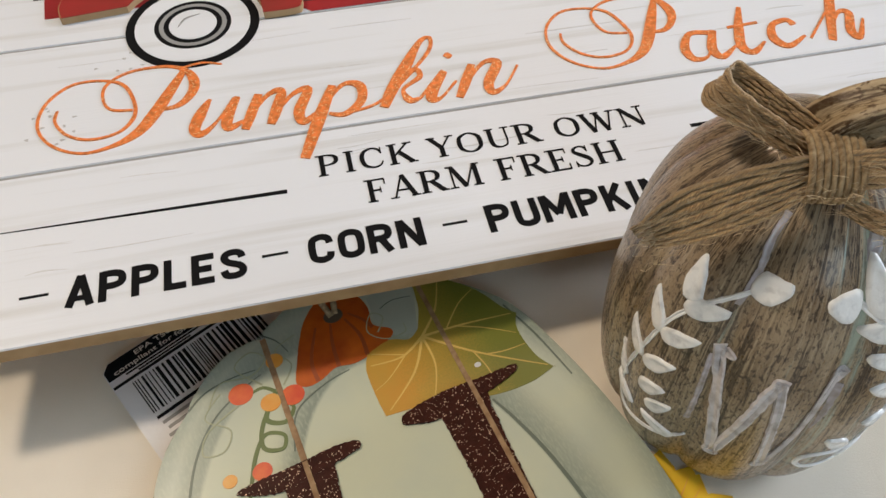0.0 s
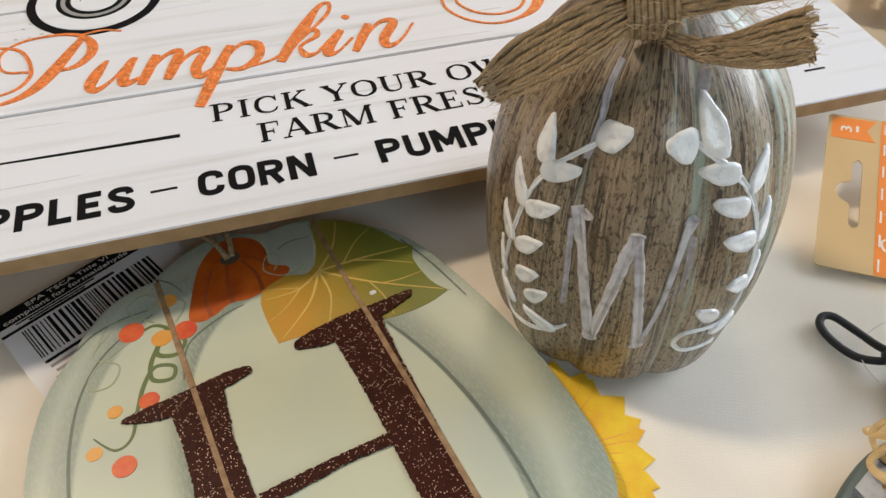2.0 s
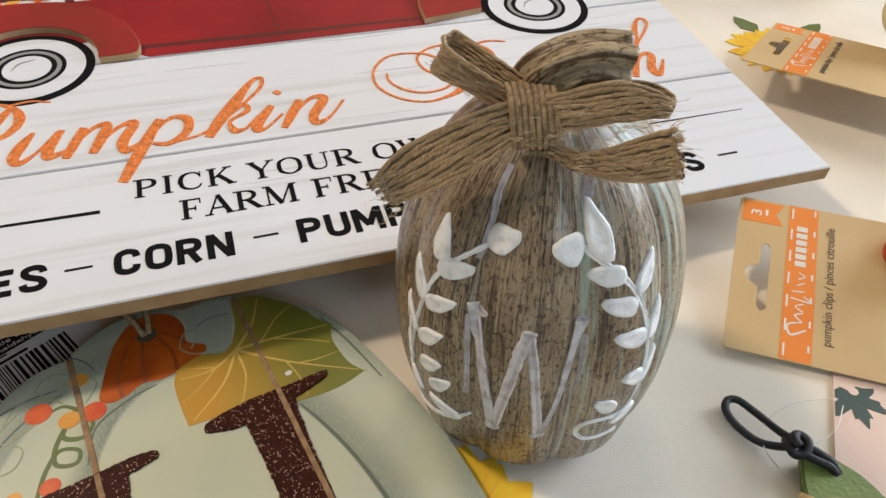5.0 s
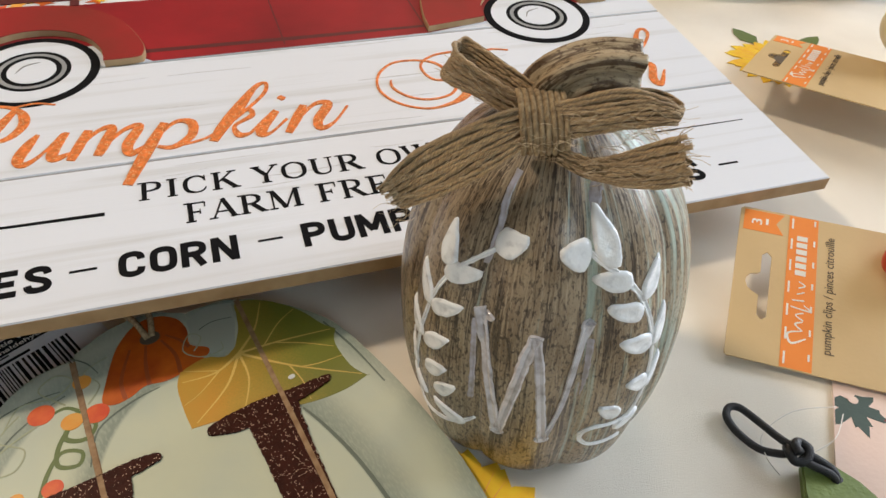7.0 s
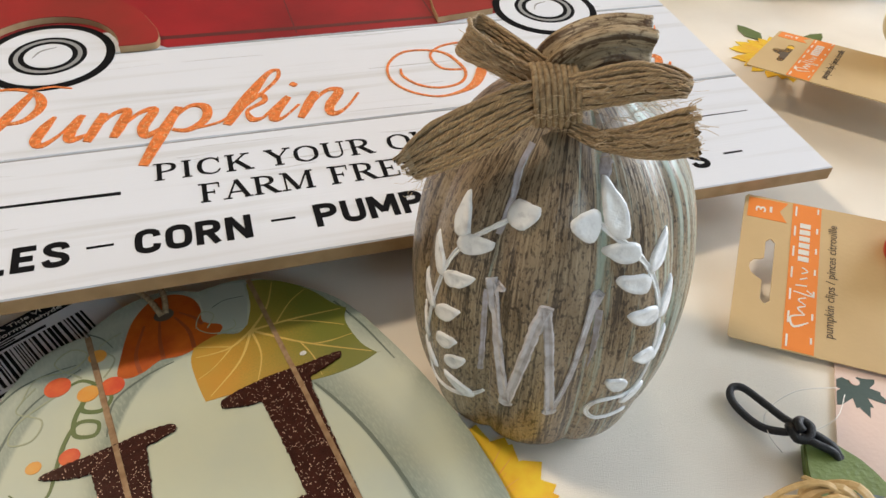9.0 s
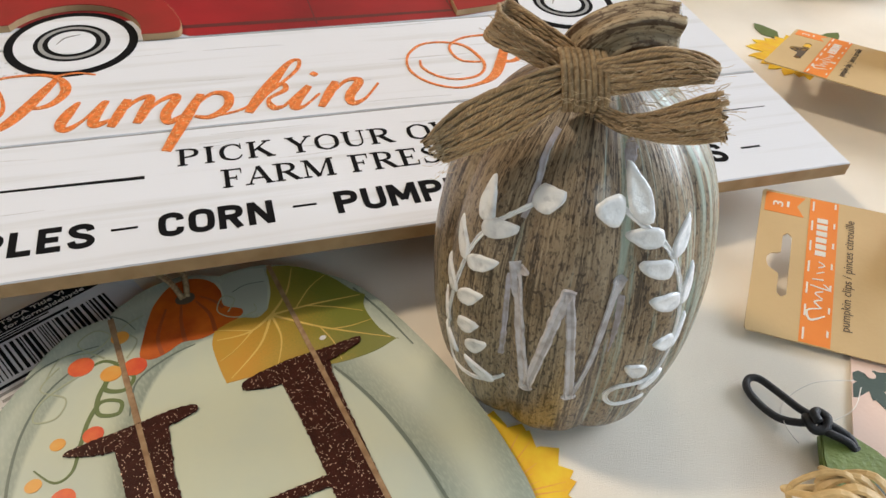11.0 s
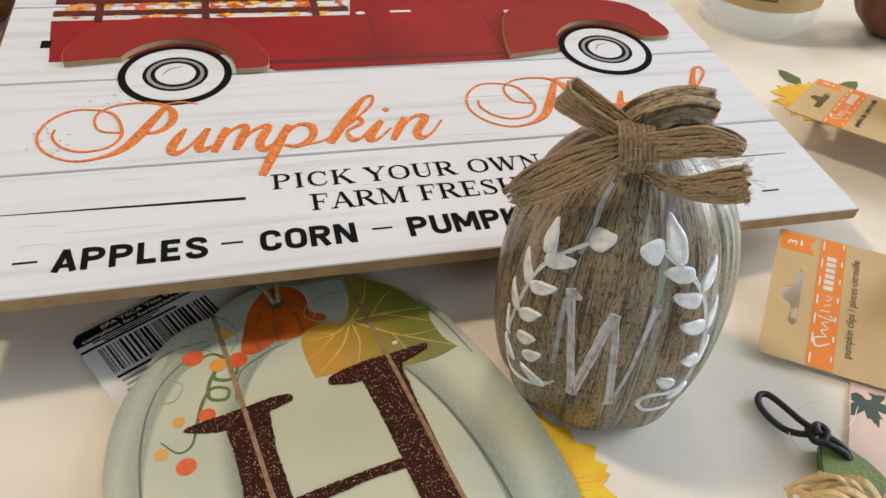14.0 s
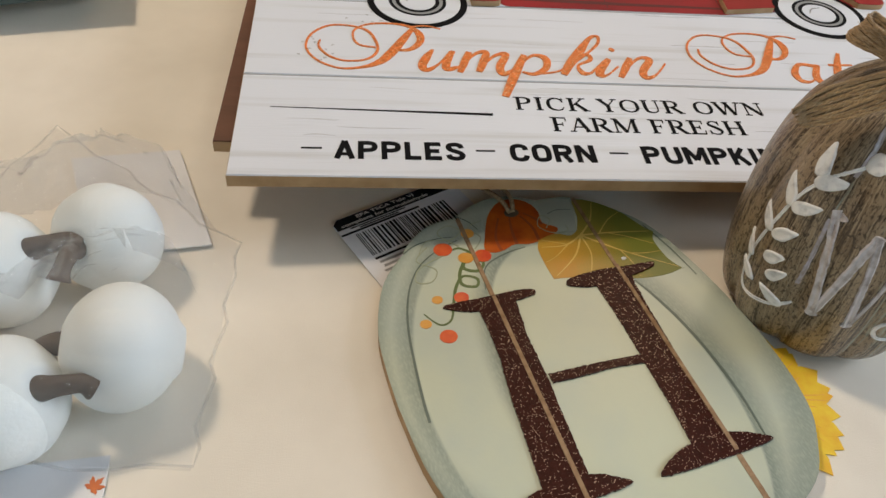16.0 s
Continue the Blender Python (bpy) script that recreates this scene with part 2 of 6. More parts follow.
def pumpkin_paint():
    """Brown-grey paint dry-brushed up the body, worn to dark brown in streaks, with a painted mint window sheen."""
    m = bpy.data.materials.new("streaked_pumpkin_paint")
    m.use_nodes = True
    nt = m.node_tree
    b = nt.nodes["Principled BSDF"]
    sx = nt.nodes.new("ShaderNodeSeparateXYZ")
    nt.links.new(nt.nodes.new("ShaderNodeTexCoord").outputs["Object"], sx.inputs[0])
    x, y, z = sx.outputs[0], sx.outputs[1], sx.outputs[2]
    ang = math_node(nt, "MULTIPLY", math_node(nt, "ARCTAN2", x, math_node(nt, "MULTIPLY", y, -1.0)), 0.038)
    wob = math_node(nt, "MULTIPLY", math_node(nt, "SUBTRACT", noise_node(nt, ang, z, 60, 40, 3), 0.5), 0.0022)
    u = math_node(nt, "ADD", ang, wob)
    wide = noise_node(nt, u, z, 420, 22, 5, 0.62, 1.0)
    thin = noise_node(nt, u, z, 1500, 55, 4, 0.65, 4.0)
    chip = noise_node(nt, u, z, 900, 430, 5, 0.72, 9.0)
    patch = noise_node(nt, ang, z, 110, 45, 4, 0.6, 7.0)
    streak = math_node(nt, "ADD", math_node(nt, "MULTIPLY", wide, 0.55), math_node(nt, "MULTIPLY", thin, 0.45))
    base = mix_node(nt, ramp_node(nt, patch, 0.36, 0.64), (0.20, 0.138, 0.080), (0.36, 0.275, 0.178))
    base = mix_node(nt, ramp_node(nt, thin, 0.52, 0.72), base, (0.48, 0.385, 0.265))
    worn = math_node(nt, "ADD", ramp_node(nt, streak, 0.485, 0.43), math_node(nt, "MULTIPLY", ramp_node(nt, chip, 0.522, 0.572), 1.0))
    worn = math_node(nt, "MULTIPLY", worn, ramp_node(nt, patch, 0.35, 0.62, 1.0, 0.6))
    base = mix_node(nt, math_node(nt, "MINIMUM", worn, 1.0), base, (0.042, 0.025, 0.013))
    # window reflection put into the colour: mint on the right flank and one upright strip
    east = ramp_node(nt, ang, 0.004, 0.036)
    strip = math_node(nt, "MULTIPLY", ramp_node(nt, math_node(nt, "ABSOLUTE", math_node(nt, "SUBTRACT", ang, 0.0068)), 0.0032, 0.0008), ramp_node(nt, z, -0.03, 0.06))
    mint_sheen = math_node(nt, "ADD", noise_node(nt, u, z, 520, 24, 5, 0.6, 12.0), math_node(nt, "MAXIMUM", math_node(nt, "MULTIPLY", east, 0.19), math_node(nt, "MULTIPLY", strip, 0.26)))
    base = mix_node(nt, ramp_node(nt, mint_sheen, 0.63, 0.80, 0.0, 0.8), base, (0.46, 0.57, 0.49))
    nt.links.new(base, b.inputs["Base Color"])
    nt.links.new(ramp_node(nt, chip, 0.35, 0.7, 0.24, 0.5), b.inputs["Roughness"])
    b.inputs["Coat Weight"].default_value, b.inputs["Coat Roughness"].default_value = 0.35, 0.14
    relief(nt, math_node(nt, "ADD", streak, math_node(nt, "MULTIPLY", chip, 0.25)), 0.75, 0.0009)
    return m


def streaked_stem():
    """Beige paint over brown, rubbed through in streaks that follow the stem."""
    m = bpy.data.materials.new("streaked_stem_paint")
    m.use_nodes = True
    nt = m.node_tree
    b = nt.nodes["Principled BSDF"]
    sx = nt.nodes.new("ShaderNodeSeparateXYZ")
    nt.links.new(nt.nodes.new("ShaderNodeUVMap").outputs[0], sx.inputs[0])
    u, v = sx.outputs[0], sx.outputs[1]
    streak = noise_node(nt, u, v, 90, 900, 5, 0.6, 2.0)
    chip = noise_node(nt, u, v, 420, 700, 5, 0.7, 5.0)
    ridge = math_node(nt, "COSINE", math_node(nt, "MULTIPLY", v, 1250.0))
    base = mix_node(nt, ramp_node(nt, streak, 0.4, 0.65), (0.31, 0.225, 0.13), (0.54, 0.43, 0.28))
    worn = math_node(nt, "ADD", ramp_node(nt, chip, 0.52, 0.62), ramp_node(nt, math_node(nt, "ADD", math_node(nt, "MULTIPLY", ridge, 0.10), streak), 0.48, 0.38))
    base = mix_node(nt, math_node(nt, "MINIMUM", math_node(nt, "MULTIPLY", worn, 0.9), 1.0), base, (0.075, 0.042, 0.02))
    nt.links.new(base, b.inputs["Base Color"])
    b.inputs["Roughness"].default_value = 0.25
    relief(nt, math_node(nt, "ADD", streak, chip), 0.6, 0.0006)
    return m


def strand_fibre():
    """Jute yarn: each strand its own shade, fine fibres and fuzz."""
    m = bpy.data.materials.new("jute_strand")
    m.use_nodes = True
    nt = m.node_tree
    b = nt.nodes["Principled BSDF"]
    sx = nt.nodes.new("ShaderNodeSeparateXYZ")
    nt.links.new(nt.nodes.new("ShaderNodeUVMap").outputs[0], sx.inputs[0])
    u, v = sx.outputs[0], sx.outputs[1]
    geo = nt.nodes.new("ShaderNodeNewGeometry")
    tw = math_node(nt, "ADD", math_node(nt, "MULTIPLY", v, 1.2), u)
    fib = noise_node(nt, math_node(nt, "SUBTRACT", u, math_node(nt, "MULTIPLY", v, 0.8)), tw, 300, 2600, 4, 0.65, 3.0)
    lump = noise_node(nt, u, v, 330, 120, 3, 0.6, 8.0)
    base = mix_node(nt, ramp_node(nt, fib, 0.38, 0.62), (0.30, 0.175, 0.078), (0.74, 0.51, 0.26))
    base = mix_node(nt, ramp_node(nt, geo.outputs["Random Per Island"], 0.0, 1.0, 0.0, 0.55), base, (0.38, 0.255, 0.135))
    base = mix_node(nt, ramp_node(nt, lump, 0.62, 0.8), base, (0.66, 0.55, 0.38))
    nt.links.new(base, b.inputs["Base Color"])
    b.inputs["Roughness"].default_value = 0.62
    b.inputs["Sheen Weight"].default_value = 0.25
    relief(nt, math_node(nt, "ADD", fib, lump), 0.9, 0.0006)
    return m


M_PKBODY = pumpkin_paint()
M_STEM = streaked_stem()
M_STRAND = strand_fibre()


def leaf_paint():
    """Printed leaf: gold on one half running to olive green on the other."""
    m = mat("gold_olive_leaf_print", (0.60, 0.30, 0.035), 0.38, (0.50, 0.34, 0.05), 60, 0.05)
    n, l = m.node_tree.nodes, m.node_tree.links
    b = n["Principled BSDF"]
    sep, nz = n.new("ShaderNodeSeparateXYZ"), n.new("ShaderNodeTexNoise")
    nz.inputs["Scale"].default_value = 90
    l.new(n.new("ShaderNodeTexCoord").outputs["Object"], sep.inputs[0])
    ad, r, mx = n.new("ShaderNodeMath"), n.new("ShaderNodeMapRange"), n.new("ShaderNodeMix")
    ad.operation = "MULTIPLY_ADD"
    ad.inputs[1].default_value = 0.022
    l.new(nz.outputs[0], ad.inputs[0]), l.new(sep.outputs[0], ad.inputs[2])
    r.inputs[1].default_value, r.inputs[2].default_value = -0.006, 0.026
    l.new(ad.outputs[0], r.inputs[0])
    mx.data_type = "RGBA"
    l.new(r.outputs[0], mx.inputs[0])
    l.new(b.inputs["Base Color"].links[0].from_socket, mx.inputs[6])
    mx.inputs[7].default_value = (0.19, 0.20, 0.03, 1)
    l.new(mx.outputs[2], b.inputs["Base Color"])
    return m


M_OLIVE = leaf_paint()
for node in M_PKBODY.node_tree.nodes:
    if node.type == "BUMP":
        node.inputs["Distance"].default_value = 0.0005


def glass_mat(name, colour, alpha, rough=0.05):
    m = bpy.data.materials.new(name)
    m.use_nodes = True
    n, l = m.node_tree.nodes, m.node_tree.links
    b = n["Principled BSDF"]
    tr = n.new("ShaderNodeBsdfTransparent")
    mix = n.new("ShaderNodeMixShader")
    b.inputs["Base Color"].default_value, b.inputs["Roughness"].default_value = (*colour, 1), rough
    mix.inputs[0].default_value = alpha
    l.new(tr.outputs[0], mix.inputs[1]), l.new(b.outputs[0], mix.inputs[2])
    l.new(mix.outputs[0], n["Material Output"].inputs[0])
    return m


M_FILM = glass_mat("clear_plastic_film", (0.93, 0.95, 0.97), 0.15, 0.05)
M_FILM.node_tree.nodes["Principled BSDF"].inputs["Specular IOR Level"].default_value = 1.0
fb = M_FILM.node_tree.nodes.new("ShaderNodeBump")
ft = M_FILM.node_tree.nodes.new("ShaderNodeTexNoise")
ft.inputs["Scale"].default_value, ft.inputs["Detail"].default_value, ft.inputs["Distortion"].default_value = 100, 1.5, 2.5
fb.inputs["Strength"].default_value, fb.inputs["Distance"].default_value = 0.8, 0.006
M_FILM.node_tree.links.new(ft.outputs[0], fb.inputs["Height"])
M_FILM.node_tree.links.new(fb.outputs[0], M_FILM.node_tree.nodes["Principled BSDF"].inputs["Normal"])


# ---- builders ----
def empty(name, m, label, category, group="", kind=""):
    ob = new(name)
    ob.empty_display_size = 0.01
    ob.matrix_world = m
    return tagged(ob, label, category, group, kind)


def part(name, bm, material, parent=None, label="", smooth=False):
    me = bpy.data.meshes.new(name)
    bm.normal_update()
    bm.to_mesh(me)
    bm.free()
    me.materials.append(material)
    if smooth:
        me.shade_smooth()
    ob = new(name, me)
    if parent:
        ob.parent = parent
    return tagged(ob, label)


def thing(name, bm, material, m, label, category, group="", kind="", smooth=False):
    ob = part(name, bm, material, None, label, smooth)
    ob.matrix_world = m
    return tagged(ob, label, category, group, kind)


def spline(points, steps=8, closed=False):
    """Catmull-Rom through points of any dimension."""
    p = [np.array(q, float) for q in points]
    n = len(p)
    out = []
    for i in range(n if closed else n - 1):
        a, b, c, d = ((p[(i + k) % n] if closed else p[min(max(i + k, 0), n - 1)]) for k in (-1, 0, 1, 2))
        for s in range(steps):
            t = s / steps
            out.append(0.5 * (2 * b + (c - a) * t + (2 * a - 5 * b + 4 * c - d) * t * t + (3 * b - a - 3 * c + d) * t ** 3))
    if not closed:
        out.append(p[-1])
    return out


def prism(points, z0, z1, bm=None, bevel=0.0):
    """A flat plate with the given outline."""
    bm = bm or bmesh.new()
    pts = [tuple(q[:2]) for q in points]
    area2 = sum(a[0] * b[1] - b[0] * a[1] for a, b in zip(pts, pts[1:] + pts[:1]))
    if area2 < 0:
        pts.reverse()
    lo = [bm.verts.new((x, y, z0)) for x, y in pts]
    hi = [bm.verts.new((x, y, z1)) for x, y in pts]
    top = bm.faces.new(hi)
    top.normal_update()
    bm.faces.new(lo[::-1])
    n = len(pts)
    for i in range(n):
        bm.faces.new((lo[i], lo[(i + 1) % n], hi[(i + 1) % n], hi[i]))
    if bevel:
        bmesh.ops.bevel(bm, geom=list(top.edges), offset=bevel, segments=2, affect="EDGES")
    many = [f for f in bm.faces if len(f.verts) > 4]
    for f in many:
        f.normal_update()
    bmesh.ops.triangulate(bm, faces=many)
    return bm


def rect(x0, y0, x1, y1):
    return [(x0, y0), (x1, y0), (x1, y1), (x0, y1)]


def ellipse(cx, cy, rx, ry, n=28, turn=0.0):
    c, s = math.cos(turn), math.sin(turn)
    return [(cx + rx * math.cos(a) * c - ry * math.sin(a) * s, cy + rx * math.cos(a) * s + ry * math.sin(a) * c) for a in (2 * math.pi * i / n for i in range(n))]


def ring(cx, cy, r0, r1, z0, z1, n=40):
    bm = bmesh.new()
    rows = []
    for i in range(n):
        a = 2 * math.pi * i / n
        c, s = math.cos(a), math.sin(a)
        rows.append([bm.verts.new((cx + r * c, cy + r * s, z)) for r, z in ((r1, z0), (r1, z1), (r0, z1), (r0, z0))])
    for i in range(n):
        a, b = rows[i], rows[(i + 1) % n]
        for k in range(4):
            bm.faces.new((a[k], b[k], b[(k + 1) % 4], a[(k + 1) % 4]))
    return bm


def stroke(points, z0, z1, bm=None, scale=1.0, steps=6, smooth=True):
    """A pen stroke of changing width (x, y, width) as a thin raised strip."""
    bm = bm or bmesh.new()
    p = spline(points, steps) if smooth else [np.array(q, float) for q in points]
    p = [q * scale for q in p]
    rows = []
    for i, q in enumerate(p):
        d = p[min(i + 1, len(p) - 1)][:2] - p[max(i - 1, 0)][:2]
        d = d / (np.hypot(*d) + 1e-12)
        nrm = np.array((-d[1], d[0])) * max(q[2], 1e-5) / 2
        a, b = q[:2] - nrm, q[:2] + nrm
        h = z1 + i * 4e-7
        rows.append([bm.verts.new((*a, z0)), bm.verts.new((*a, h)), bm.verts.new((*b, h)), bm.verts.new((*b, z0))])
    for a, b in zip(rows, rows[1:]):
        for k in range(4):
            bm.faces.new((a[k], a[(k + 1) % 4], b[(k + 1) % 4], b[k]))
    bm.faces.new(rows[0][::-1]), bm.faces.new(rows[-1])
    return bm


def tube(points, radius, bm=None, sides=8, steps=6, closed=False, squash=1.0):
    """A round cord along points (x, y, z) or (x, y, z, radius)."""
    bm = bm or bmesh.new()
    p = spline(points, steps, closed)
    n = len(p)
    up = Vector((0, 0, 1))
    rows = []
    for i, q in enumerate(p):
        a, b = (p[(i - 1) % n], p[(i + 1) % n]) if closed else (p[max(i - 1, 0)], p[min(i + 1, n - 1)])
        d = Vector((b - a)[:3])
        d = d.normalized() if d.length > 1e-9 else Vector((1, 0, 0))
        s = d.cross(up)
        s = s.normalized() if s.length > 0.05 else d.cross(Vector((0, 1, 0))).normalized()
        t = s.cross(d)
        r = q[3] if len(q) > 3 else radius
        rows.append([bm.verts.new(Vector(q[:3]) + (s * math.cos(v) + t * math.sin(v) * squash) * r) for v in (2 * math.pi * k / sides for k in range(sides))])
    for i in range(n if closed else n - 1):
        a, b = rows[i], rows[(i + 1) % n]
        for k in range(sides):
            bm.faces.new((a[k], a[(k + 1) % sides], b[(k + 1) % sides], b[k]))
    if not closed:
        bm.faces.new(rows[0][::-1]), bm.faces.new(rows[-1])
    return bm


def lettering(name, body, x0, x1, base, cap, z0, z1, material, parent, bold=0.0, shear=0.0, upright=False):
    """Built-in font, fitted between x0 and x1 on a baseline with a given capital height."""
    cu = bpy.data.curves.new(name, "FONT")
    cu.body, cu.offset, cu.resolution_u, cu.extrude, cu.shear = body, bold, 4, 0.1, shear
    ob = new(name, cu)
    me = bpy.data.meshes.new_from_object(ob.evaluated_get(bpy.context.evaluated_depsgraph_get()))
    bpy.data.objects.remove(ob)
    co = np.empty(len(me.vertices) * 3)
    me.vertices.foreach_get("co", co)
    co = co.reshape(-1, 3)
    lo, hi = co[:, 0].min(), co[:, 0].max()
    capu = 0.69 + bold
    x = x0 + (co[:, 0] - lo) / (hi - lo) * (x1 - x0)
    y = base + co[:, 1] / capu * cap
    z = np.where(co[:, 2] > 0, z1, z0)
    me.vertices.foreach_set("co", np.c_[x, y, z].ravel())
    me.materials.clear()
    me.materials.append(material)
    me.update()
    t = new(name, me)
    t.parent = parent
    return t


def clip_x(pts, x0, x1):
    for lim, keep in ((x0, 1), (x1, -1)):
        out = []
        for a, b in zip(pts, pts[1:] + pts[:1]):
            ia, ib = (a[0] - lim) * keep >= 0, (b[0] - lim) * keep >= 0
            if ia:
                out.append(a)
            if ia != ib:
                t = (lim - a[0]) / (b[0] - a[0])
                out.append((lim, a[1] + t * (b[1] - a[1])))
        pts = out
    return pts


def lathe(profile, lobes=0, depth=0.0, phase=0.0, seg=72, squash=1.0):
    """A turned body with soft ribs. profile: (radius, z)."""
    bm = bmesh.new()
    rows = []
    for r, z in profile:
        row = []
        for i in range(seg):
            a = 2 * math.pi * i / seg
            k = 1 - depth * (1 - abs(math.cos(lobes / 2 * (a - phase))) ** 0.5) if lobes else 1
            row.append(bm.verts.new((r * k * math.cos(a), r * k * math.sin(a) * squash, z)))
        rows.append(row)
    for a, b in zip(rows, rows[1:]):
        for i in range(seg):
            bm.faces.new((a[i], a[(i + 1) % seg], b[(i + 1) % seg], b[i]))
    bm.faces.new(rows[0][::-1]), bm.faces.new(rows[-1])
    return bm


def box(x0, y0, z0, x1, y1, z1):
    return prism(rect(x0, y0, x1, y1), z0, z1)


# ---- room ----
def setting(name, bm, material, label):
    return thing(name, bm, material, Matrix(), label, name.split("_")[0], kind="structure")


setting("floor", box(-2, -2, -0.80, 2, 2.6, -0.75), M_FLOOR, "dark wooden floor under the table")
setting("ceiling", box(-2, -2, 1.65, 2, 2.6, 1.7), M_CEIL, "plain white ceiling over the table")
setting("wall_west", box(-2.1, -2, -0.75, -2, 2.6, 1.65), M_WALL, "plain beige painted room wall")
bm = box(-2, -2.1, -0.75, 0.45, -2, 1.65)
prism(rect(1.55, -2.1, 2, -2), -0.75, 1.65, bm)
prism(rect(0.45, -2.1, 1.55, -2), -0.75, 0.65, bm)
prism(rect(0.45, -2.1, 1.55, -2), 1.52, 1.65, bm)
setting("wall_south", bm, M_WALL, "beige painted wall with a window opening")
setting("wall_north", box(-2, 2.6, -0.75, 2, 2.7, 1.65), M_WALL, "plain beige painted room wall")
bm = box(2, -2, -0.75, 2.1, 0.05, 1.65)
prism(rect(2, 1.45, 2.1, 2.6), -0.75, 1.65, bm)
prism(rect(2, 0.05, 2.1, 1.45), -0.75, 0.1, bm)
prism(rect(2, 0.05, 2.1, 1.45), 1.4, 1.65, bm)
setting("wall_east", bm, M_WALL, "beige painted wall with a window opening")

# ---- table and cloth ----
table = empty("dining_table", pose(0, 0.3, -0.75), "large dining table under a printed tablecloth", "table")
part("tabletop", box(-0.95, -0.75, 0.715, 0.95, 0.85, 0.744), M_BROWN, table)
for sx in (-0.85, 0.85):
    for sy in (-0.65, 0.75):
        part("leg", box(sx - 0.035, sy - 0.035, 0.0, sx + 0.035, sy + 0.035, 0.715), M_BROWN, table)


def cloth_height(x, y):
    h = 0.0004 * noise.noise((x * 9, y * 9, 0.3)) + 0.0002 * noise.noise((x * 26, y * 20, 1.7))
    return h - 0.0005


cloth = empty("tablecloth", Matrix(), "cream cotton tablecloth printed with yellow sunflowers", "tablecloth")
bm = bmesh.new()
nx, ny = 150, 130
grid = [[bm.verts.new((-0.98 + 1.96 * i / nx, -0.48 + 1.66 * j / ny, cloth_height(-0.98 + 1.96 * i / nx, -0.48 + 1.66 * j / ny))) for i in range(nx + 1)] for j in range(ny + 1)]
for j in range(ny):
    for i in range(nx):
        bm.faces.new((grid[j][i], grid[j][i + 1], grid[j + 1][i + 1], grid[j + 1][i]))
for v in list(bm.verts):
    if abs(v.co.x) > 0.97 or v.co.y < -0.47 or v.co.y > 1.17:
        v.co.z -= 0.02
part("fabric", bm, M_CLOTH, cloth, "cream woven cotton", True)


def sunflower(cx, cy, r, seed, leaf=False):
    rnd = random.Random(seed)
    bm = bmesh.new()
    for k in range(26):
        a = 2 * math.pi * k / 26 + rnd.uniform(-0.1, 0.1)
        grow = 0.90 - 0.18 * math.cos(a - 0.44)
        l, w = r * grow * rnd.uniform(0.92, 1.06), r * rnd.uniform(0.13, 0.18)
        z = 0.00012 + 0.00002 * (k % 3)
        c, s = math.cos(a), math.sin(a)
        prism([(cx + x * c - y * s, cy + x * s + y * c) for x, y in ((r * 0.3, -w * 0.5), (l * 0.62, -w), (l * 0.85, -w * 0.7), (l, 0), (l * 0.85, w * 0.7), (l * 0.62, w), (r * 0.3, w * 0.5))], z - 0.0003, z, bm)
    part("petal_print", bm, M_PETAL, cloth)
    bm = bmesh.new()
    for k in range(44):
        a = 2 * math.pi * k / 44 + rnd.uniform(-0.05, 0.05)
        c, s, far = math.cos(a), math.sin(a), r * (0.90 - 0.18 * math.cos(a - 0.44)) * rnd.uniform(0.62, 0.9)
        stroke([(cx + r * 0.32 * c, cy + r * 0.32 * s, 0.0009), (cx + far * 0.7 * c, cy + far * 0.7 * s, 0.0005), (cx + far * c, cy + far * s, 0.0001)], 0.0, 0.00019, bm, 1.0, 3)
    part("petal_streak_print", bm, M_DOTO, cloth, "orange streaks on the petals")
    part("seed_ring_print", prism(ellipse(cx, cy, r * 0.36, r * 0.36), 0.0, 0.0002), M_SEED, cloth)
    part("seed_centre_print", prism(ellipse(cx, cy, r * 0.16, r * 0.16), 0.0, 0.00026), M_TXT, cloth)
    if leaf:
        for a in leaf:
            c, s = math.cos(a), math.sin(a)
            part("leaf_print", prism([(cx + x * c - y * s, cy + x * s + y * c) for x, y in ((r * 0.7, 0), (r * 1.0, -r * 0.2), (r * 1.35, -r * 0.1), (r * 1.5, 0), (r * 1.3, r * 0.14), (r * 1.0, r * 0.2))], -0.0002, 0.0001), M_VINE, cloth)


sunflower(0.0342, 0.0480, 0.0385, 3)
sunflower(0.2215, 0.3290, 0.0285, 5, (1.95, 0.75))

# ---- pumpkin with a jute bow ----
PK = (0.0582, 0.1039)
PROFILE = [(0.020, 0.0), (0.030, 0.0008), (0.0350, 0.005), (0.0376, 0.013), (0.0395, 0.025), (0.0402, 0.038), (0.0400, 0.052), (0.0386, 0.064), (0.0360, 0.076), (0.0318, 0.087), (0.0250, 0.0965), (0.0178, 0.1028), (0.0115, 0.1068), (0.006, 0.1082)]
PHASE = radians(-100.5)
FINE = [tuple(q) for q in spline(PROFILE, 5)]


def at(x, y, z):
    return (x - PK[0], y - PK[1], z)


def skin(angle, z, lift=0.0):
    """A place on the pumpkin's skin, in its own frame."""
    zs, rs = [q[1] for q in FINE], [q[0] for q in FINE]
    a = radians(angle)
    k = 1 - 0.085 * (1 - abs(math.cos(4.5 * (a - PHASE))) ** 0.5)
    r = float(np.interp(z, zs, rs)) * k + lift
    return Vector((r * math.cos(a), r * math.sin(a), z))


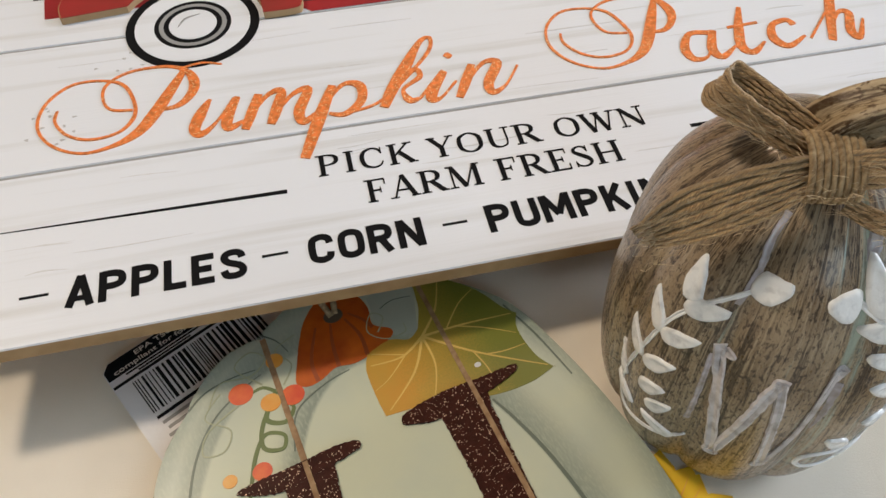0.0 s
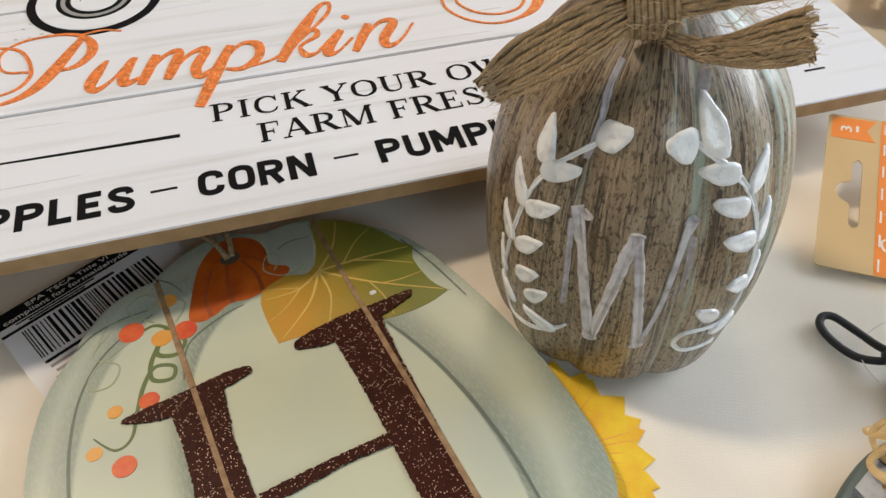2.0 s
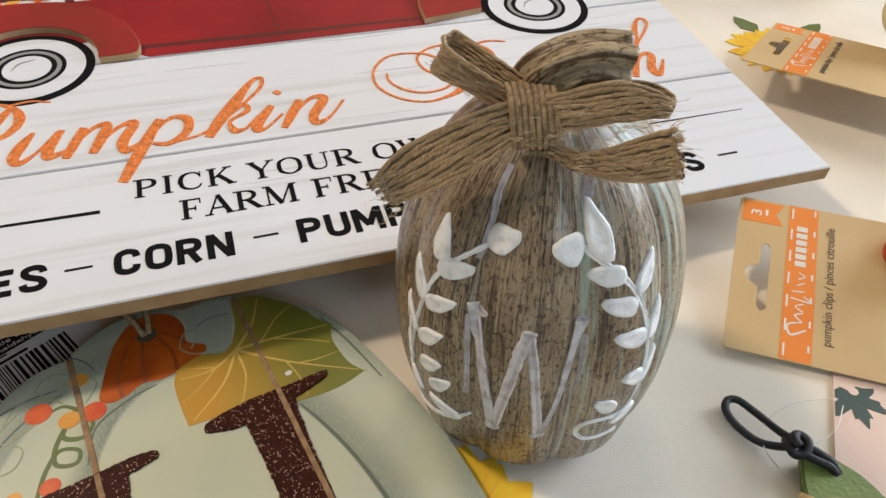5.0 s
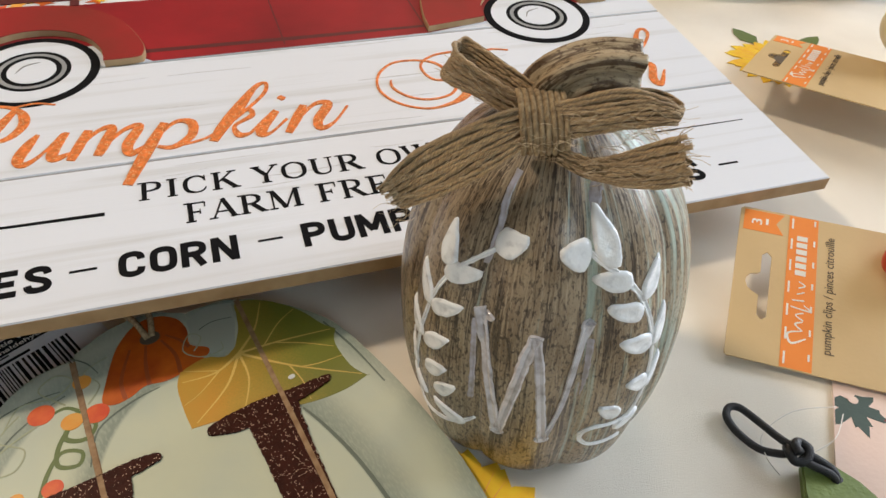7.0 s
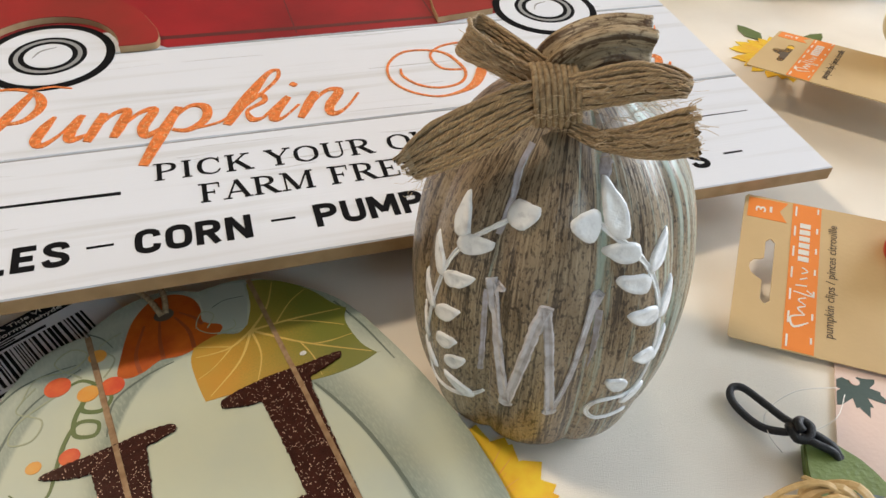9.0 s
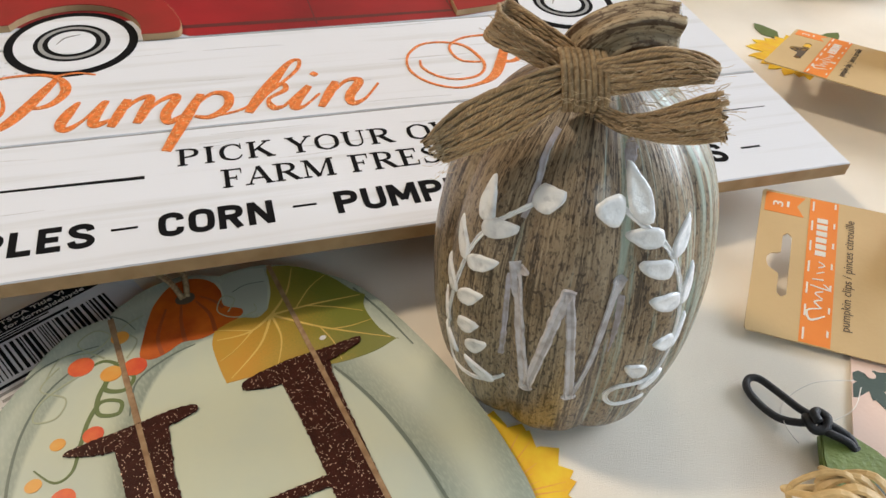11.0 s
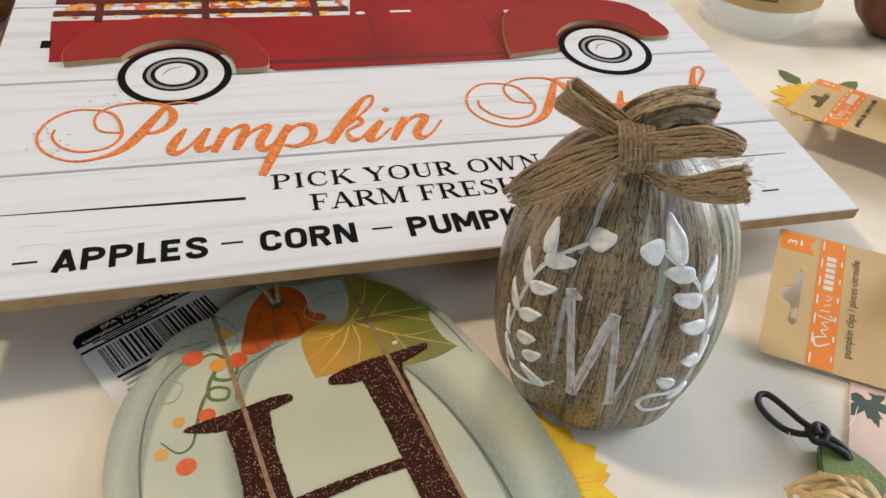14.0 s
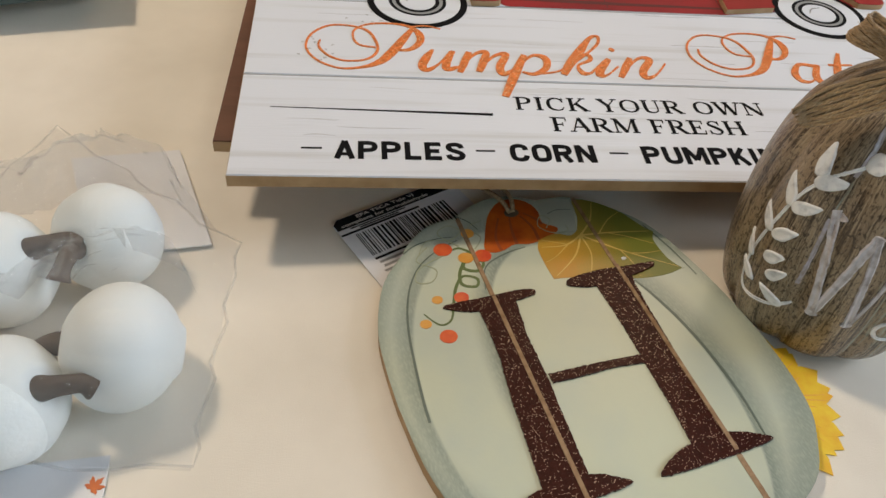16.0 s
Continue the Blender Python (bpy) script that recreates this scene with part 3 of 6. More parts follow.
def skin_patch(flat, lift, rim=0.00005):
    """A dab of paint: an outline of (angle, z) filled from its middle, domed."""
    bm = bmesh.new()
    ca, cz = sum(p[0] for p in flat) / len(flat), sum(p[1] for p in flat) / len(flat)
    top = bm.verts.new(skin(ca, cz, lift * 0.5))
    prev = None
    loops = []
    for f, h in ((1.0, rim - 0.0006), (1.0, rim + lift * 0.35), (0.84, lift), (0.55, lift * 0.62)):
        loops.append([bm.verts.new(skin(ca + (a - ca) * f, cz + (z - cz) * f, h)) for a, z in flat])
    n = len(flat)
    for a, b in zip(loops, loops[1:]):
        for i in range(n):
            bm.faces.new((a[i], a[(i + 1) % n], b[(i + 1) % n], b[i]))
    for i in range(n):
        bm.faces.new((loops[-1][i], loops[-1][(i + 1) % n], top))
    return bm


def skin_stroke(points, lift, jitter=0.0, seed=1):
    """A brush stroke on the skin: (angle, z, width in mm)."""
    rnd = random.Random(seed)
    bm = bmesh.new()
    rows = []
    p = spline(points, 8)
    for i, q in enumerate(p):
        d = p[min(i + 1, len(p) - 1)] - p[max(i - 1, 0)]
        dx, dz = radians(d[0]) * 0.038, d[1]
        ln = math.hypot(dx, dz) + 1e-9
        w = q[2] * 0.00055 * (1 + rnd.uniform(-jitter, jitter))
        ox, oz = -dz / ln * w, dx / ln * w
        row = []
        for f, h in ((-1, -0.0005), (-1, lift * 0.5), (-0.68, lift), (0, lift * 0.35), (0.68, lift), (1, lift * 0.5), (1, -0.0005)):
            row.append(bm.verts.new(skin(q[0] + math.degrees(ox * f / 0.038), q[1] + oz * f, h)))
        rows.append(row)
    for a, b in zip(rows, rows[1:]):
        for k in range(6):
            bm.faces.new((a[k], a[k + 1], b[k + 1], b[k]))
    bm.faces.new(rows[0]), bm.faces.new(rows[-1][::-1])
    bmesh.ops.recalc_face_normals(bm, faces=bm.faces)
    return bm


def leaf_dab(angle, z, length, width, turn):
    """Outline of one painted leaf; turn: degrees from level, counter-clockwise as seen."""
    c, s = math.cos(radians(turn)), math.sin(radians(turn))
    out = []
    for i in range(20):
        a = 2 * math.pi * i / 20
        k = 1 + 0.16 * noise.noise((math.cos(a) * 1.7 + angle, math.sin(a) * 1.7 + z * 900, 0.3))
        x = math.cos(a) * length / 2 * k
        y = math.sin(a) * width / 2 * (1 - 0.35 * math.cos(a)) * k
        out.append((angle + math.degrees((x * c - y * s) / 0.038), z + x * s + y * c))
    return out


pumpkin = empty("decorative_pumpkin", pose(PK[0], PK[1], 0), "tall brown streaked pumpkin with painted white wreath and jute bow", "pumpkin")
part("body", lathe(FINE, 9, 0.085, PHASE, 216), M_PKBODY, pumpkin, smooth=True)
# curved stem, ridged and cut square at its end
bm = bmesh.new()
uvl = bm.loops.layers.uv.new("UVMap")
rows = list(spline([(*at(0.0540, 0.0990, 0.1025), 0.0088), (*at(0.0528, 0.0975, 0.1100), 0.0072), (*at(0.0536, 0.0955, 0.1160), 0.0062), (*at(0.0580, 0.0942, 0.1205), 0.0055), (*at(0.0640, 0.0938, 0.1222), 0.0053), (*at(0.0708, 0.0938, 0.1212), 0.0058)], 6))
rings, far = [], 0.0
for i, q in enumerate(rows):
    d = Vector((rows[min(i + 1, len(rows) - 1)] - rows[max(i - 1, 0)])[:3]).normalized()
    s = Vector((0, 1, 0))
    t = d.cross(s).normalized()
    far += float(np.linalg.norm(q[:3] - rows[i - 1][:3])) if i else 0.0
    rings.append([(bm.verts.new(Vector(q[:3]) + (s * math.cos(a) + t * math.sin(a) * 0.9) * q[3] * (1 + 0.22 * math.cos(5 * a + 0.6 + far * 18))), far, a * 0.005) for a in (2 * math.pi * k / 40 for k in range(40))])
for a, b in zip(rings, rings[1:]):
    for k in range(40):
        q4 = (a[k], b[k], b[(k + 1) % 40], a[(k + 1) % 40])
        f = bm.faces.new([w[0] for w in q4])
        for lp, w in zip(f.loops, q4):
            lp[uvl].uv = (w[1], w[2] if k < 39 or w[2] > 0 else 0.01 * math.pi)
bm.faces.new([w[0] for w in rings[-1]]), bm.faces.new([w[0] for w in rings[0][::-1]])
bmesh.ops.recalc_face_normals(bm, faces=bm.faces)
part("stem", bm, M_STEM, pumpkin, "curved glossy beige and brown stem", True)

# thin paint lines in the grooves
for i, pts in enumerate(([(-123.0, 0.1001, 2.4), (-123.9, 0.0955, 2.0), (-122.2, 0.0892, 1.7), (-123.9, 0.0812, 1.4)], [(-124.0, 0.0658, 1.2), (-122.9, 0.0488, 1.2), (-123.1, 0.0369, 1.4)], [(-73.5, 0.0996, 2.5), (-77.7, 0.0967, 3.4), (-78.5, 0.0942, 1.6)], [(-79.6, 0.0642, 2.2), (-79.5, 0.0550, 1.6), (-80.8, 0.0445, 1.2)])):
    part("groove_line", skin_stroke(pts, 0.0002, 0.2, i), M_LAV, pumpkin, "thin lavender paint line")
# letter W
for i, pts in enumerate(([(-122.9, 0.0695, 2.6), (-118.2, 0.0568, 2.8), (-114.3, 0.0432, 2.6), (-110.5, 0.0285, 3.0)], [(-110.1, 0.0297, 2.4), (-105.5, 0.0481, 2.6), (-102.7, 0.0596, 2.8), (-100.1, 0.0661, 3.0)], [(-99.7, 0.0661, 2.4), (-97.4, 0.0574, 2.2), (-95.4, 0.0450, 2.2), (-92.7, 0.0275, 2.6)], [(-91.8, 0.0293, 1.4), (-87.5, 0.0428, 1.6), (-84.4, 0.0575, 2.0), (-80.7, 0.0689, 2.8)])):
    part("letter_stroke", skin_stroke(pts, 0.0007, 0.12, 10 + i), M_WPAINT, pumpkin, "thin white painted stroke of the letter W")
for a, z, w in ((-118.8, 0.0677, 3), (-80.9, 0.0689, 3.4), (-99.9, 0.0661, 3.4), (-110.5, 0.0285, 3.6), (-92.8, 0.0281, 2.8)):
    part("letter_serif", skin_patch(leaf_dab(a, z, 0.0040, 0.0024, 10), 0.0006), M_WPAINT, pumpkin)
# wreath
for i, pts in enumerate(([(-117.1, 0.0863, 1.2), (-126.0, 0.0828, 1.2), (-134.6, 0.0775, 1.2), (-142.0, 0.0689, 1.2), (-147.3, 0.0548, 1.2), (-153.5, 0.0344, 1.2), (-150.6, 0.0202, 1.2), (-132.7, 0.0218, 1.4), (-121.2, 0.0275, 1.2)], [(-82.5, 0.0872, 1.2), (-77.8, 0.0850, 1.4), (-69.5, 0.0814, 1.5), (-61.1, 0.0749, 1.5), (-55.0, 0.0649, 1.4), (-52.0, 0.0522, 1.3), (-52.7, 0.0389, 1.2), (-58.9, 0.0313, 1.2), (-73.0, 0.0303, 1.4), (-76.8, 0.0257, 1.4), (-71.9, 0.0215, 1.4), (-58.1, 0.0219, 1.4)])):
    part("wreath_stem", skin_stroke(pts, 0.0005, 0.15, 20 + i), M_PAINT, pumpkin)
LEAVES = ((-140.9, 0.0821, 10.1, 5.2, 104), (-114.7, 0.0874, 9.0, 5.8, 22), (-131.9, 0.0767, 9.5, 4.8, 17), (-148.4, 0.0681, 10.6, 4.0, 124), (-135.9, 0.0653, 9.0, 4.4, 27), (-152.7, 0.0539, 9.5, 3.8, 133), (-139.1, 0.0529, 8.5, 4.6, 39), (-156.5, 0.0392, 9.0, 3.4, 128), (-138.7, 0.0422, 7.4, 4.6, 36), (-151.3, 0.0293, 8.5, 3.4, 150), (-133.9, 0.0362, 7.2, 4.4, 42), (-132.6, 0.026, 9.5, 3.6, 151),
          (-87.4, 0.087, 8.1, 6.3, 170), (-74.8, 0.0898, 11.7, 6.6, 108), (-72.4, 0.08, 9.5, 4.8, 173), (-55.0, 0.078, 9.5, 4.2, 52), (-67.0, 0.0716, 9.1, 4.9, 161), (-48.9, 0.0624, 10.1, 4.0, 70), (-61.2, 0.0606, 9.1, 5.0, 159), (-48.8, 0.0453, 9.5, 3.8, 61), (-57.3, 0.045, 7.0, 4.8, 153), (-67.7, 0.0368, 6.8, 4.4, 141), (-58.0, 0.0295, 7.4, 3.4, 26))
for a, z, ln, wd, tn in LEAVES:
    part("painted_leaf", skin_patch(leaf_dab(a, z, ln * 1.16 / 1000, wd * 1.06 / 1000, tn), 0.0009), M_PAINT, pumpkin, smooth=True)


def band(points, side, width, thick=0.0008, fray=0.0, cols=9, steps=8, seed=4):
    """A woven band along points; side: its width direction there; width list in mm."""
    rnd = random.Random(seed)
    bm = bmesh.new()
    uvl = bm.loops.layers.uv.new("UVMap")
    p = spline([(*a, *b, w) for a, b, w in zip(points, side, width)], steps)
    n = len(p)
    ends = [[rnd.uniform(-fray, fray) for _ in range(cols)] for _ in range(2)]
    rows, ln = [], 0.0
    for i, q in enumerate(p):
        d = Vector((p[min(i + 1, n - 1)] - p[max(i - 1, 0)])[:3]).normalized()
        s = Vector(q[3:6])
        s = (s - d * s.dot(d)).normalized()
        nr = d.cross(s)
        if i:
            ln += float(np.linalg.norm(q[:3] - p[i - 1][:3]))
        row = []
        for k in range(cols):
            v = k / (cols - 1) - 0.5
            c = Vector(q[:3]) + s * v * q[6] / 1000 + nr * 0.0007 * (0.25 - v * v) * 4
            if i == n - 1:
                c += d * ends[1][k]
            row.append((c, nr, ln, v * q[6] / 1000))
        rows.append(row)
    for sgn in (1, -1):
        vs = [[(bm.verts.new(c + nr * thick / 2 * sgn), u, v) for c, nr, u, v in row] for row in rows]
        for a, b in zip(vs, vs[1:]):
            for k in range(cols - 1):
                q4 = (a[k], a[k + 1], b[k + 1], b[k]) if sgn > 0 else (a[k], b[k], b[k + 1], a[k + 1])
                f = bm.faces.new([t[0] for t in q4])
                for lp, t in zip(f.loops, q4):
                    lp[uvl].uv = (t[1], t[2])
        if sgn > 0:
            front = vs
    for edge in (0, cols - 1):
        for i in range(n - 1):
            q4 = (front[i][edge], front[i + 1][edge], vs[i + 1][edge], vs[i][edge])
            f = bm.faces.new([t[0] for t in q4])
            for lp, t in zip(f.loops, q4):
                lp[uvl].uv = (t[1], t[2])
    bmesh.ops.recalc_face_normals(bm, faces=bm.faces)
    return bm


def strands(points, side, width, count=11, seed=1, steps=9, tail=0.0):
    """Twisted yarns lying along a band, each rising and dipping past its neighbours."""
    rnd = random.Random(seed)
    bm = bmesh.new()
    uvl = bm.loops.layers.uv.new("UVMap")
    p = spline([(*a, *b, w) for a, b, w in zip(points, side, width)], steps)
    n = len(p)
    for k in range(count):
        v = (k + 0.5) / count - 0.5
        ph, slow = rnd.uniform(0, 6.3), rnd.uniform(0, 6.3)
        cut = rnd.uniform(-tail, tail)
        ln, prev = 0.0, None
        for i, q in enumerate(p):
            d = Vector((p[min(i + 1, n - 1)] - p[max(i - 1, 0)])[:3]).normalized()
            s = Vector(q[3:6])
            s = (s - d * s.dot(d)).normalized()
            nr = d.cross(s)
            if i:
                ln += float(np.linalg.norm(q[:3] - p[i - 1][:3]))
            w = q[6] / 1000
            r = w / count * 0.5 * (1.12 + 0.14 * math.sin(ln * 900 + ph))
            c = Vector(q[:3]) + s * (v * w + 0.00030 * math.sin(ln * 260 + slow)) + nr * (0.0006 * (0.25 - v * v) * 4 + 0.00013 * math.sin(ln * 1900 + math.pi * k) + 0.0002 * noise.noise((ln * 260, k * 3.7, seed)))
            if i == n - 1:
                c += d * cut
            ring_v = [(bm.verts.new(c + (s * math.cos(a) + nr * math.sin(a)) * r), ln + k * 0.05, a * 0.0006) for a in (2 * math.pi * m / 7 for m in range(7))]
            if prev:
                for m in range(7):
                    q4 = (prev[m], ring_v[m], ring_v[(m + 1) % 7], prev[(m + 1) % 7])
                    f = bm.faces.new([t[0] for t in q4])
                    for lp, t in zip(f.loops, q4):
                        lp[uvl].uv = (t[1], t[2])
            else:
                bm.faces.new([t[0] for t in ring_v])
            prev = ring_v
        bm.faces.new([t[0] for t in prev])
    bmesh.ops.recalc_face_normals(bm, faces=bm.faces)
    return bm


def ribbon(name, points, side, width, parent, count, label="", fray=0.0, seed=4):
    ob = part(name, band(points, side, [w * 0.93 for w in width], 0.0003, fray, seed=seed), M_JUTE, parent, label, True)
    tagged(part("woven_yarn", strands(points, side, width, count, seed, 14, fray), M_STRAND, ob, "twisted jute yarns", True), kind="stuff")
    return ob


bow = ribbon("jute_bow", [at(0.0500, 0.0850, 0.1130), at(0.0440, 0.0838, 0.1118), at(0.0350, 0.0835, 0.1070), at(0.0260, 0.0830, 0.1012), at(0.0178, 0.0822, 0.0960)], [(0.10, 0.35, 0.93), (0.10, 0.35, 0.93), (0.15, 0.45, 0.88), (0.05, 0.45, 0.88), (-0.35, 0.1, 0.93)], [8, 9.5, 11.5, 11.5, 7.5], pumpkin, 11, "natural brown woven jute ribbon", 0.0015)
ribbon("right_tail", [at(0.0545, 0.0825, 0.1072), at(0.0605, 0.0785, 0.1066), at(0.0690, 0.0750, 0.1090), at(0.0785, 0.0722, 0.1130)], [(-0.1, 0.5, 0.8), (0.0, 0.5, 0.8), (-0.1, 0.45, 0.88), (-0.1, 0.25, 0.96)], [3.5, 5.0, 8.0, 11], pumpkin, 10, "jute ribbon tail", 0.0012, 8)
ribbon("left_loop", [at(0.0495, 0.0880, 0.1140), at(0.0440, 0.0915, 0.1146), at(0.0375, 0.0970, 0.1160), at(0.0322, 0.1020, 0.1172), at(0.0312, 0.1062, 0.1176), at(0.0345, 0.1085, 0.1178), at(0.0420, 0.1020, 0.1165), at(0.0500, 0.0945, 0.1145)], [(0.25, -0.30, 0.92)] * 2 + [(0.30, -0.40, 0.87)] * 4 + [(0.25, -0.30, 0.92)] * 2, [5.5, 6.8, 8.2, 9.2, 9.2, 8.6, 7, 5], pumpkin, 9, "jute bow loop", 0.0, 5)
ribbon("right_loop", [at(0.0535, 0.0850, 0.1145), at(0.0600, 0.0838, 0.1160), at(0.0675, 0.0828, 0.1182), at(0.0735, 0.0815, 0.1188), at(0.0772, 0.0812, 0.1180), at(0.0780, 0.0840, 0.1172), at(0.0740, 0.0880, 0.1165), at(0.0660, 0.0900, 0.1150), at(0.0570, 0.0890, 0.1135)], [(-0.15, 0.35, 0.92)] * 3 + [(0.15, 0.45, 0.88), (0.3, 0.6, 0.75), (0.2, 0.6, 0.78)] + [(0, 0.5, 0.86)] * 3, [8, 8.6, 8.6, 6.2, 4.0, 4.2, 5.5, 6, 6], pumpkin, 9, "jute bow loop", 0.0, 6)
M_FUZZ = mat("pale_jute_fuzz", (0.66, 0.52, 0.34), 0.45, (0.42, 0.30, 0.17), 300, 0.1)
M_TWINE = mat("jute_twine", (0.48, 0.35, 0.20), 0.85, (0.20, 0.125, 0.06), 900, 0.8, fine=2600, stretch=(1, 1, 0.35))
for k in range(8):
    x = 0.0463 + 0.00132 * k
    tilt = 0.0009
    part("knot_strand", tube([at(x - tilt, 0.0935, 0.1150), at(x - tilt * 0.8, 0.0905, 0.1180), at(x - tilt * 0.4, 0.0862, 0.1172), at(x, 0.0832, 0.1140), at(x + tilt * 0.5, 0.0822, 0.1100), at(x + tilt, 0.0838, 0.1068), at(x + tilt, 0.0885, 0.1052)], 0.00070, None, 7, 5), M_TWINE, bow, "wrapped jute strand", True)
rnd = random.Random(12)
bm = bmesh.new()
for end, along, across, half in ((at(0.0180, 0.0822, 0.0962), Vector((-0.80, -0.08, -0.55)), Vector((-0.35, 0.1, 0.93)), 0.0036), (at(0.0782, 0.0722, 0.1130), Vector((0.85, -0.22, 0.40)), Vector((-0.1, 0.25, 0.96)), 0.0056)):
    for k in range(60):
        p0 = Vector(end) + across.normalized() * rnd.uniform(-half, half) - along * 0.002
        d = along.normalized() * rnd.uniform(0.0012, 0.0026) + Vector([rnd.gauss(0, 0.0007) for _ in range(3)])
        tube([p0, p0 + d * 0.5 + Vector([rnd.gauss(0, 0.0003) for _ in range(3)]), p0 + d], 0.00009, bm, 4, 3)
for p_a, p_b, wide in (((0.0490, 0.0825, 0.1125), (0.0180, 0.0805, 0.0960), 0.0045), ((0.055, 0.0825, 0.1150), (0.0765, 0.0795, 0.1185), 0.0034), ((0.058, 0.0785, 0.1070), (0.0780, 0.0708, 0.1125), 0.0036), ((0.0460, 0.0885, 0.1150), (0.0318, 0.1010, 0.1180), 0.0030), ((0.0465, 0.0815, 0.1115), (0.0565, 0.0815, 0.1115), 0.0040)):
    a, b = Vector(at(*p_a)), Vector(at(*p_b))
    along = (b - a).normalized()
    for k in range(30 if wide == 0.0040 else 110):
        p0 = a.lerp(b, rnd.random()) + Vector((0, 0.5, 0.85)) * rnd.uniform(-wide, wide) * 1.1 + Vector((0, rnd.gauss(-0.0006, 0.0004), 0))
        d = (along * rnd.choice((1, 1, -1)) + Vector((rnd.gauss(0, 0.35), rnd.gauss(-0.25, 0.25), rnd.gauss(0, 0.40)))).normalized() * rnd.uniform(0.0015, 0.0050)
        tube([p0, p0 + d * 0.5 + Vector([rnd.gauss(0, 0.0004) for _ in range(3)]), p0 + d], rnd.choice((0.00004, 0.00005, 0.00007)), bm, 3, 3)
tagged(part("loose_fibre", bm, M_FUZZ, bow, "frayed jute fibres"), kind="stuff")

# ---- farm sign ----
sign_pose = Matrix(((0.95362, -0.29552, 0.05729, 0.18472), (0.29852, 0.95289, -0.05371, 0.18818), (-0.03871, 0.06832, 0.99691, 0.02313), (0, 0, 0, 1)))
sign = empty("farm_sign", sign_pose, "white plank-look wooden sign with red truck and orange glitter lettering", "sign")
part("board", prism(rect(-0.382, 0, 0, 0.345), -0.0060, -0.0006), M_MDF, sign, "raw tan board edge")
for v0, v1 in ((0.0, 0.0690), (0.0700, 0.1382), (0.1392, 0.2136), (0.2146, 0.285), (0.286, 0.345)):
    part("plank", prism(rect(-0.3818, v0 + 0.0002, -0.0002, v1), -0.0006, 0.0, bevel=0.0003), M_WHITE, sign)
part("groove_print", prism(rect(-0.381, 0.0005, -0.001, 0.3445), -0.0007, -0.00045), M_GREYP, sign, "dark grey lines between planks")

for wx, wy in ((-0.2982, 0.1408), (-0.0659, 0.1459)):
    wheel = part("wheel_print", prism(ellipse(wx, wy, 0.0268, 0.0268, 48), 0.0, 0.0003), M_BLACK, sign)
    part("whitewall", ring(wx, wy, 0.0155, 0.0232, 0.0, 0.0004), M_WHITE, wheel)
    part("rim_line", ring(wx, wy, 0.0118, 0.0136, 0.0, 0.0004), M_GREYP, wheel)
    part("hubcap", prism(ellipse(wx, wy, 0.0096, 0.0096, 36), 0.0, 0.00045), M_WHITE, wheel)
    part("hub_glint", stroke([(wx - 0.006, wy - 0.001, 0.0003), (wx - 0.003, wy + 0.004, 0.0009), (wx + 0.003, wy + 0.0062, 0.0003)], 0.0, 0.0006), M_GREYP, wheel)

truck = part("truck_print", prism([(-0.3575, 0.1571), (-0.3612, 0.1985), (-0.2042, 0.1951), (-0.1994, 0.2253), (-0.1946, 0.2705), (-0.1840, 0.2790), (-0.1543, 0.2802), (-0.1416, 0.2708), (-0.1193, 0.2131), (-0.0856, 0.2109), (-0.0454, 0.2062), (-0.0287, 0.1984), (-0.0203, 0.1855), (-0.0253, 0.1574), (-0.1246, 0.1400), (-0.2498, 0.1396), (-0.2703, 0.1575)], 0.0, 0.00015), M_RED, sign, "red pickup truck print")
part("tail_light", prism(rect(-0.3632, 0.1710, -0.3584, 0.1781), 0.0, 0.0002), M_BLACK, truck)
part("window_print", prism([(-0.1724, 0.2175), (-0.1702, 0.2615), (-0.1543, 0.2662), (-0.1469, 0.2595), (-0.1342, 0.2156)], 0.0, 0.0003), M_PAPER, truck, "pale truck window")
part("rear_window_print", prism([(-0.1840, 0.2200), (-0.1830, 0.2590), (-0.1777, 0.2602), (-0.1792, 0.2182)], 0.0, 0.0003), M_PAPER, truck)
part("steering_print", stroke([(-0.1501, 0.2164, 0.002), (-0.1469, 0.2265, 0.0012), (-0.1426, 0.2347, 0.0016)], 0.0002, 0.0004), M_DKRED, truck)
part("mirror_print", prism(ellipse(-0.1978, 0.1969, 0.0028, 0.0017, 16), 0.0, 0.0003), M_PAPER, truck)
part("handle_print", prism(rect(-0.1803, 0.1966, -0.1681, 0.1986), 0.0, 0.0003), M_PAPER, truck)
part("trim_print", prism(rect(-0.1120, 0.1923, -0.0983, 0.1951), 0.0, 0.0003), M_PAPER, truck)
part("door_line", stroke([(-0.1925, 0.1426, 0.0006), (-0.1941, 0.1945, 0.0006)], 0.0, 0.0002, smooth=False), M_DKRED, truck)
part("door_line", stroke([(-0.1246, 0.1415, 0.0006), (-0.1267, 0.2104, 0.0006)], 0.0, 0.0002, smooth=False), M_DKRED, truck)
part("sill_shadow_line", stroke([(-0.2601, 0.1483, 0.003), (-0.1861, 0.1469, 0.003), (-0.1246, 0.1465, 0.002)], 0.0, 0.00018, smooth=False), M_DKRED, truck)
for i in range(3):
    v = 0.2065 + 0.0135 * i
    part("stake_rail", prism([(-0.3608, v - 0.003), (-0.3608, v + 0.0020), (-0.2040, v - 0.0015), (-0.2040, v - 0.0065)], 0.0, 0.0006), M_DKRED, truck)
for u in (-0.338, -0.283, -0.223):
    part("stake_post", prism(rect(u - 0.002, 0.196, u + 0.002, 0.246), 0.0, 0.0005), M_DKRED, truck)
rnd = random.Random(5)
